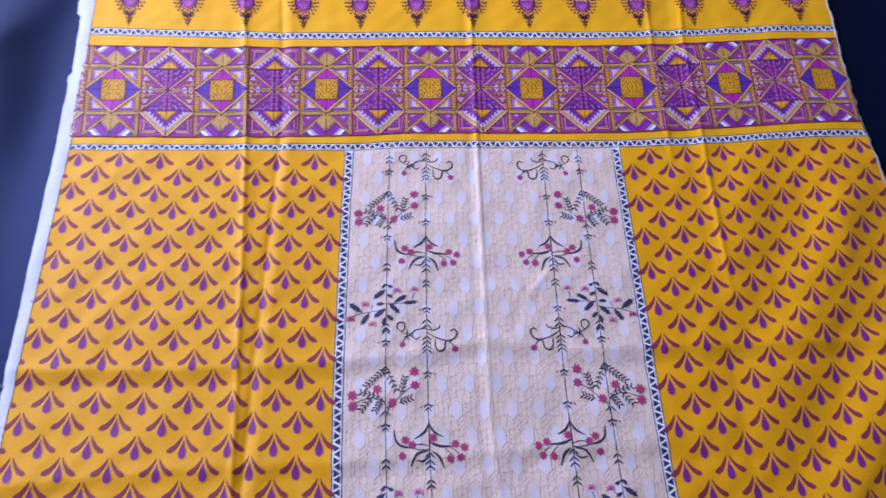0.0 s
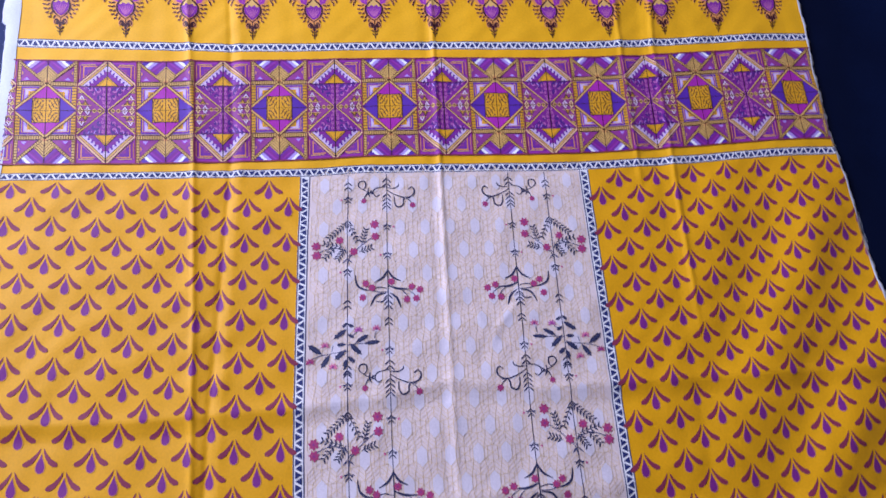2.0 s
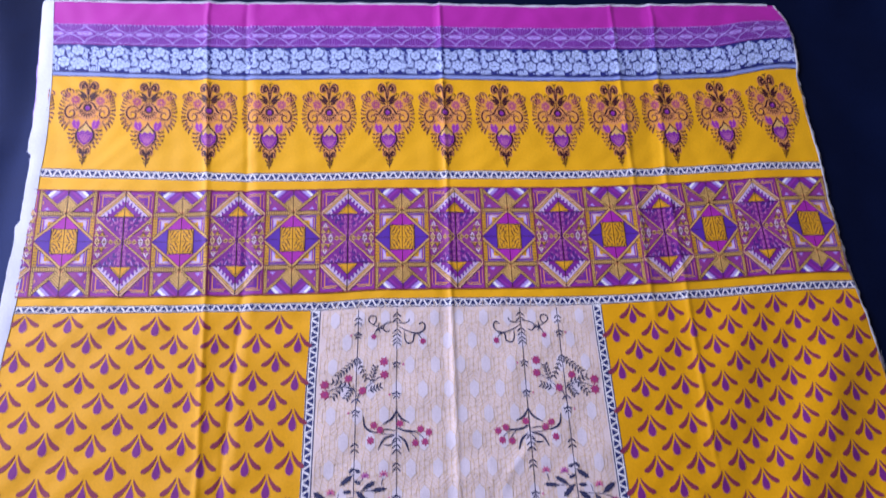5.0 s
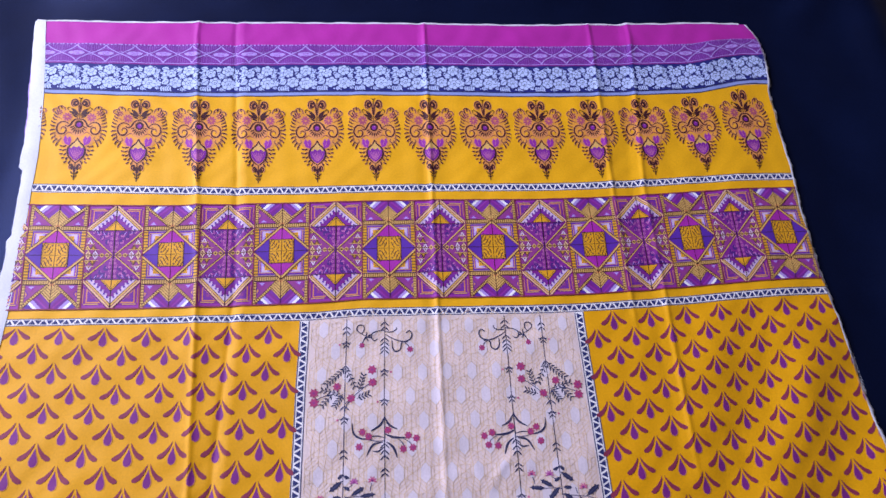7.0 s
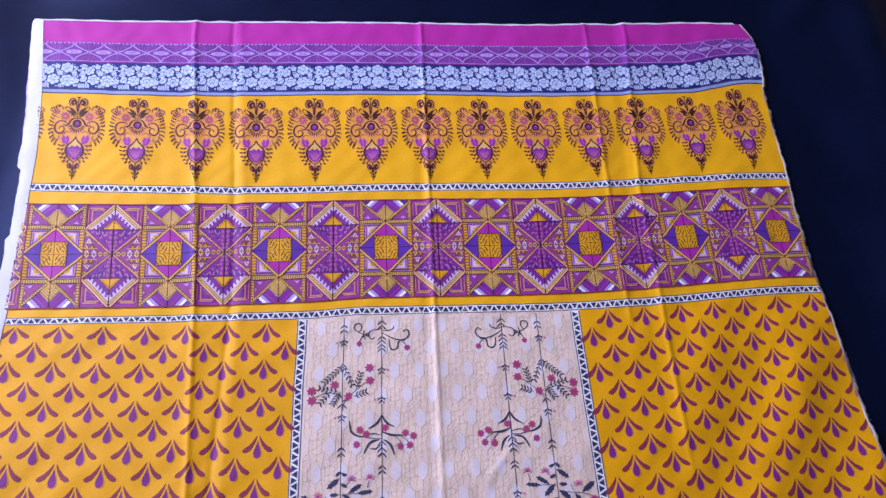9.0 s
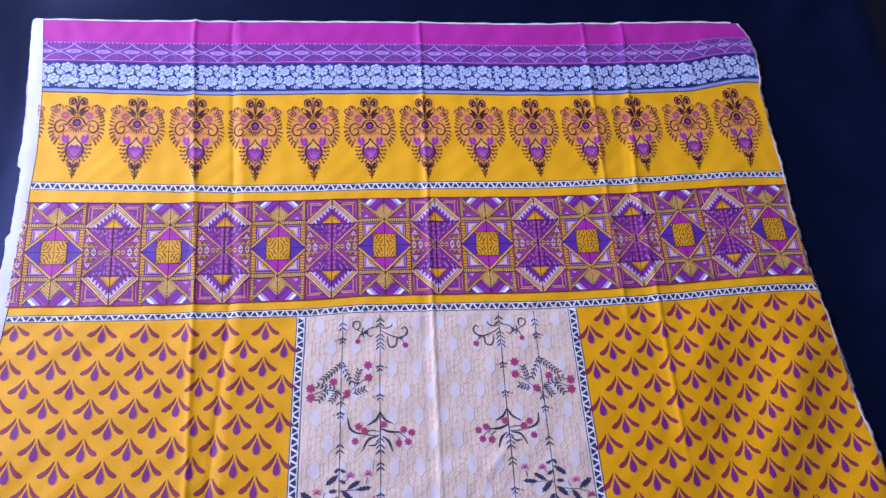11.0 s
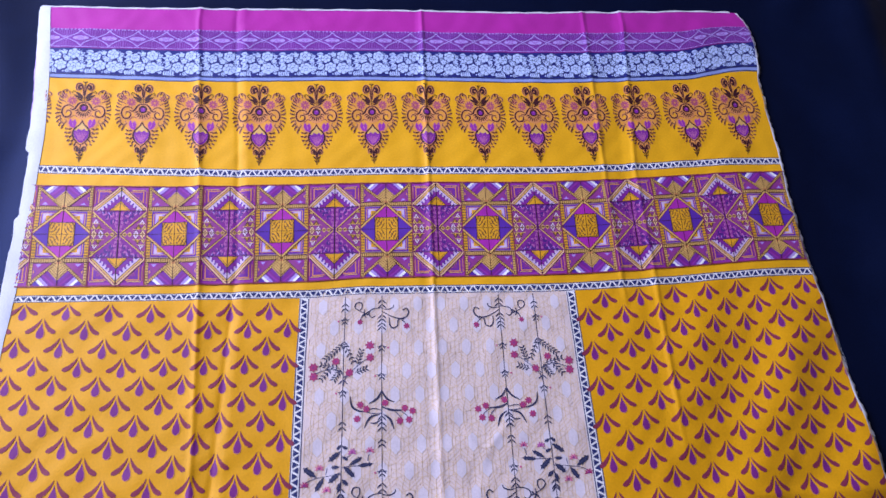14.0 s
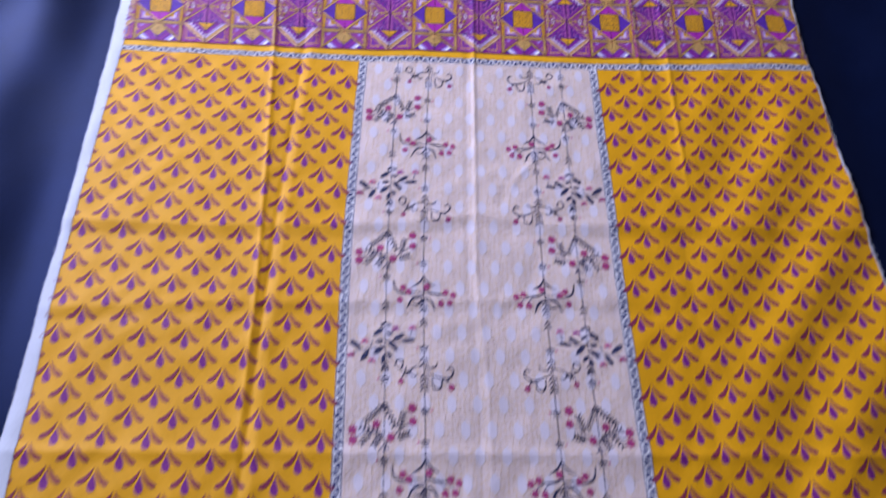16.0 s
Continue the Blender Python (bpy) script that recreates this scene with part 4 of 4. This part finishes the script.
# ---- middle panel: lattice and vines ----
lat = Print()
LU, LV, LS = 0.0297, 0.0286, 0.016
LT = LV - LS
r, vv = 0, -0.016
while vv > V_END + 0.02:
    for k in range(-6, 7):
        cu = k * LU + (LU / 2 if r % 2 else 0)
        if abs(cu) > 0.185:
            continue
        big = [(0, LS / 2 + LT), (LU / 2, LS / 2), (LU / 2, -LS / 2), (0, -LS / 2 - LT), (-LU / 2, -LS / 2), (-LU / 2, LS / 2)]
        small = [(0, 0.0118), (0.0058, 0.0058), (0.0058, -0.0058), (0, -0.0118), (-0.0058, -0.0058), (-0.0058, 0.0058)]
        ok = lambda q: abs(cu + q[0]) < P0 - 0.0005
        if abs(cu) < 0.158:
            lat.poly([(cu + a * 0.95, vv + b * 0.95) for a, b in small], "blob", 0)
        for i in range(6):
            for a, b in ((small[i], small[(i + 1) % 6]), (small[i], big[i])) + (((big[i], big[(i + 1) % 6]),) if i in (0, 1, 5) else ()):
                if ok(a) and ok(b):
                    lat.stroke([(cu + a[0], vv + a[1]), (cu + b[0], vv + b[1])], 0.00042, "line", 1)
        ring = [(a * 1.62, b * 1.34) for a, b in small]
        for i in range(6):
            a, b = ring[i], ring[(i + 1) % 6]
            if ok(a) and ok(b):
                lat.stroke([(cu + a[0], vv + a[1]), (cu + b[0], vv + b[1])], 0.00040, "line", 1)
        for s in (-1, 1):
            for a, b in (((s * LU / 2, 0), (s * 0.0058, 0.0058)), ((s * LU / 2, 0), (s * 0.0058, -0.0058)), ((s * LU / 4, LS / 2 + LT / 2), (s * 0.0058, 0.0058)), ((s * LU / 4, -LS / 2 - LT / 2), (s * 0.0058, -0.0058))):
                if ok(a) and ok(b):
                    lat.stroke([(cu + a[0], vv + a[1]), (cu + b[0], vv + b[1])], 0.00042, "line", 1)
    r, vv = r + 1, vv - LV
tagged(lat.done("lattice", centre, "fine ochre lattice with pale hexagons", size=0.005), kind="stuff")


def frond(p, a, b, n, length, ink="ink"):
    p.stroke(curve(a, ((a[0] + b[0]) / 2 + 0.0008, (a[1] + b[1]) / 2), b, n=6), 0.0007, ink, 3)
    dx, dy = b[0] - a[0], b[1] - a[1]
    d = math.hypot(dx, dy)
    for i in range(n):
        s = (i + 0.6) / n
        x, y = a[0] + dx * s, a[1] + dy * s
        for t in (-1, 1):
            g = math.atan2(dy, dx) + t * 0.85
            p.leaf((x, y), (x + math.cos(g) * length * 1.08, y + math.sin(g) * length * 1.08), 0.0018, ink, 3, n=4)


def chevron(p, x, y, w=0.005, h=0.005, ink="ink"):
    for s in (-1, 1):
        p.leaf((x, y), (x + s * w, y - h), 0.0017, ink, 3, n=4)


def bud(p, x, y, side=0):
    for s in (-1, 1):
        p.leaf((x, y + 0.0035), (x + s * 0.0046, y - 0.0022), 0.0015, "ink", 3, n=4)
        p.leaf((x, y + 0.0005), (x + s * 0.0062, y + 0.0008), 0.0014, "slate", 3, n=4)
        p.leaf((x, y - 0.0010), (x + s * 0.0040, y - 0.0058), 0.0014, "ink", 3, n=4)
    if side:
        p.disc((x + side * 0.0078, y - 0.0005), 0.0014, "rose", 3, n=6)


def bloom(p, x, y, r=0.0042, ink="berry"):
    q = Print(p.at, p.scale, p.flip)
    q.disc((x, y), r * 1.25, ink, 4, petals=7, depth=0.36)
    q.disc((x, y), r * 0.3, "wine", 5, n=6)
    q.done("printed_flower", centre)


def fern(u, v, flip):
    p = Print((u, v), flip=flip)
    frond(p, (0, 0.025), (-0.0215, 0.006), 7, 0.0056)
    frond(p, (0, 0.025), (0.012, 0.001), 5, 0.005)
    frond(p, (-0.004, -0.006), (-0.027, 0.000), 5, 0.005)
    frond(p, (-0.002, -0.006), (-0.011, -0.020), 5, 0.0054)
    frond(p, (-0.014, -0.005), (-0.026, -0.019), 4, 0.0052)
    frond(p, (0.016, -0.003), (0.0215, 0.016), 5, 0.005)
    frond(p, (0.014, -0.012), (0.028, -0.007), 4, 0.0055)
    for pts in (((0, -0.012), (-0.016, -0.006), (-0.034, -0.012)), ((0, -0.018), (0.012, -0.008), (0.024, 0.002), (0.031, 0.006)), ((0, -0.028), (0.003, -0.018), (0.009, -0.014))):
        p.stroke(curve(*pts), 0.0009, "slate", 3)
    chevron(p, 0, 0.028, 0.005, 0.006)
    chevron(p, 0, -0.020, 0.006, 0.006, "slate")
    for x, y, r in ((-0.0355, -0.0035, 0.0050), (-0.0350, -0.0150, 0.0050), (-0.009, 0.0030, 0.0045), (0.0074, -0.0115, 0.0045), (0.0315, 0.0215, 0.0050), (0.0322, 0.0065, 0.0046)):
        bloom(p, x, y, r)
    return p.done("fern_sprig", centre)


def curls(u, v, flip):
    p = Print((u, v), flip=flip)
    k = 0.000238
    Q = lambda *a: [((x - 408) * k, (140 - y) * k) for x, y in a]
    for y in (66, 92, 150, 172, 195, 214):
        chevron(p, 0, (140 - y) * k, 0.0058, 0.0062)
    for pts, w in ((((408, 118), (440, 122), (466, 112), (470, 98)), 0.0013), (((408, 132), (450, 158), (500, 175), (536, 165), (549, 138), (536, 118), (518, 130)), 0.0016),
                   (((446, 168), (448, 205), (464, 226), (488, 216), (492, 190)), 0.0016), (((408, 112), (372, 116), (346, 128), (340, 150), (356, 166), (372, 156)), 0.0013),
                   (((322, 145), (288, 128), (266, 106), (276, 84), (300, 86), (302, 112), (290, 128)), 0.0013), (((330, 146), (306, 158), (292, 184)), 0.0010), (((500, 175), (522, 190), (536, 210)), 0.0010),
                   (((318, 120), (314, 145), (324, 168)), 0.0014)):
        p.stroke(curve(*Q(*pts), n=40), w * 1.1, "ink", 3, (0.5, 0.7))
    for a, b in (((322, 146), (338, 132)), ((322, 146), (342, 152)), ((318, 146), (300, 160)), ((500, 176), (488, 196)), ((512, 172), (528, 180))):
        p.leaf(Q(a)[0], Q(b)[0], 0.002, "ink", 3)
    bloom(p, *Q((293, 191))[0], 0.0032)
    bloom(p, *Q((538, 216))[0], 0.0036)
    return p.done("curl_sprig", centre)


def arch(u, v, flip):
    p = Print((u, v), flip=flip)
    k = 0.00035
    Q = lambda *a: [((x - 290) * k, (450 - y) * k) for x, y in a]
    for pts, w in ((((290, 386), (275, 412), (246, 430)), 0.0024), (((290, 386), (306, 412), (332, 426)), 0.0024), (((184, 404), (190, 436), (212, 452), (246, 456)), 0.0024),
                   (((290, 440), (320, 452), (360, 454)), 0.0026), (((284, 466), (252, 474), (232, 508)), 0.0024), (((296, 466), (318, 484), (330, 516)), 0.0026), (((290, 452), (262, 446), (240, 452)), 0.0012),
                   (((290, 480), (270, 494), (250, 492)), 0.0018), (((330, 454), (350, 474), (352, 488)), 0.0010), (((350, 456), (372, 470), (380, 484)), 0.0010)):
        p.stroke(curve(*Q(*pts)), w, "ink" if w > 0.0011 else "slate", 3, (0.35, 0.3))
    p.stroke(Q((290, 384), (290, 430), (290, 470), (290, 514)), 0.0012, "ink", 3)
    p.stroke(curve(*Q((290, 462), (262, 462), (236, 456))), 0.0010, "slate", 3)
    for y in (470, 490, 506):
        chevron(p, 0, (450 - y) * k, 0.0055, 0.006)
    for x, y in ((218, 433), (238, 447), (208, 479), (301, 428), (367, 447), (393, 457), (350, 489), (381, 486)):
        bloom(p, *Q((x, y))[0], 0.0039)
    return p.done("berry_sprig", centre)


def broad_leaves(u, v, flip):
    p = Print((u, v), flip=flip)
    Q = lambda *a: [((x - 213) * 0.000232, 0.0190 - (y - 310) * 0.000212) for x, y in a]
    def toothed(a, b, w):
        """A holly leaf: pointed lobes along both sides and a pale rib."""
        a, b = Q(a, b)
        dx, dy = b[0] - a[0], b[1] - a[1]
        d = math.hypot(dx, dy)
        w = w * 0.92
        p.leaf(a, b, w, "ink", 3, n=7)
        for i in range(3):
            s = 0.22 + 0.22 * i
            for t in (-1, 1):
                x, y = a[0] + dx * s, a[1] + dy * s
                p.poly([(x, y), (x + dx * 0.10 - dy / d * w * 0.66 * t, y + dy * 0.10 + dx / d * w * 0.66 * t), (x + dx * 0.24, y + dy * 0.24)], "ink", 3)
        p.stroke([a, ((a[0] + b[0]) / 2, (a[1] + b[1]) / 2), (a[0] + dx * 0.85, a[1] + dy * 0.85)], 0.0005, "slate", 4)
    for a, b, w in (((210, 345), (148, 396), 0.0056), ((222, 420), (282, 482), 0.0056), ((250, 420), (314, 378), 0.0050), ((288, 424), (370, 414), 0.0046), ((206, 424), (162, 428), 0.0042), ((208, 452), (152, 504), 0.0058),
                    ((96, 474), (28, 422), 0.0062), ((132, 474), (90, 544), 0.0056), ((216, 488), (248, 520), 0.0046), ((214, 372), (246, 392), 0.0036), ((213, 312), (188, 336), 0.0034), ((213, 320), (246, 334), 0.0030), ((212, 500), (196, 545), 0.0044)):
        toothed(a, b, w)
    for pts in (((213, 462), (170, 466), (130, 472), (90, 478)), ((213, 430), (250, 424), (290, 424)), ((342, 400), (344, 380), (350, 362)), ((140, 460), (146, 430)), ((236, 380), (258, 366)), ((90, 478), (60, 490), (44, 502))):
        p.stroke(curve(*Q(*pts)), 0.0008, "slate", 2)
    for x, y, ink in ((265, 354, "orchid"), (352, 348, "rose"), (108, 430, "rose"), (40, 512, "berry"), (146, 540, "rose")):
        c = Q((x, y))[0]
        for i in range(6):
            a = radians(-20 + i * 44)
            p.leaf(c, (c[0] + math.cos(a) * 0.0056, c[1] + math.sin(a) * 0.0050), 0.0019, ink, 4, n=4)
        p.disc(c, 0.0015, "wine", 5, n=6)
    for y in (314, 556, 572):
        chevron(p, 0, 0.0190 - (y - 310) * 0.000212, 0.005, 0.006)
    return p.done("leaf_spray", centre)


PERIOD = 0.219
for flip in (1, -1):
    vine_a, vine_b = Print(flip=flip), Print(flip=flip)
    n = 190
    vine_a.stroke([(-0.121, -0.004 + (V_END + 0.01) * i / n) for i in range(n + 1)], 0.0008, "ink", 2)
    vine_b.stroke([(-0.075, -0.004 + (V_END + 0.01) * i / n) for i in range(n + 1)], 0.0008, "ink", 2)
    for k in range(5):
        w = -PERIOD * k
        if w - 0.03 > V_END:
            curls(-0.075 * flip, -0.027 + w, flip)
        if w - 0.09 > V_END:
            fern(-0.121 * flip, -0.091 + w, flip)
        if w - 0.17 > V_END:
            arch(-0.075 * flip, -0.1475 + w, flip)
        if w - 0.24 > V_END:
            broad_leaves(-0.121 * flip, -0.2045 + w, flip)
        for vv in (-0.014, -0.020, -0.160, -0.166):
            if vv + w > V_END + 0.02:
                chevron(vine_a, -0.121, vv + w)
        for vv, sd in ((-0.036, -1), (-0.127, -1)):
            if vv + w > V_END + 0.02:
                bud(vine_a, -0.121, vv + w, sd)
        for vv, sd in ((-0.072, 1), (-0.107, -1), (-0.217, -1)):
            if vv + w > V_END + 0.02:
                bud(vine_b, -0.075, vv + w, sd)
        if -0.183 + w > V_END + 0.02:
            chevron(vine_b, -0.075, -0.181 + w)
            chevron(vine_b, -0.075, -0.186 + w)
    vine_a.done("vine", centre, "thin dark vine with small buds")
    vine_b.done("vine", centre, "thin dark vine with small buds")
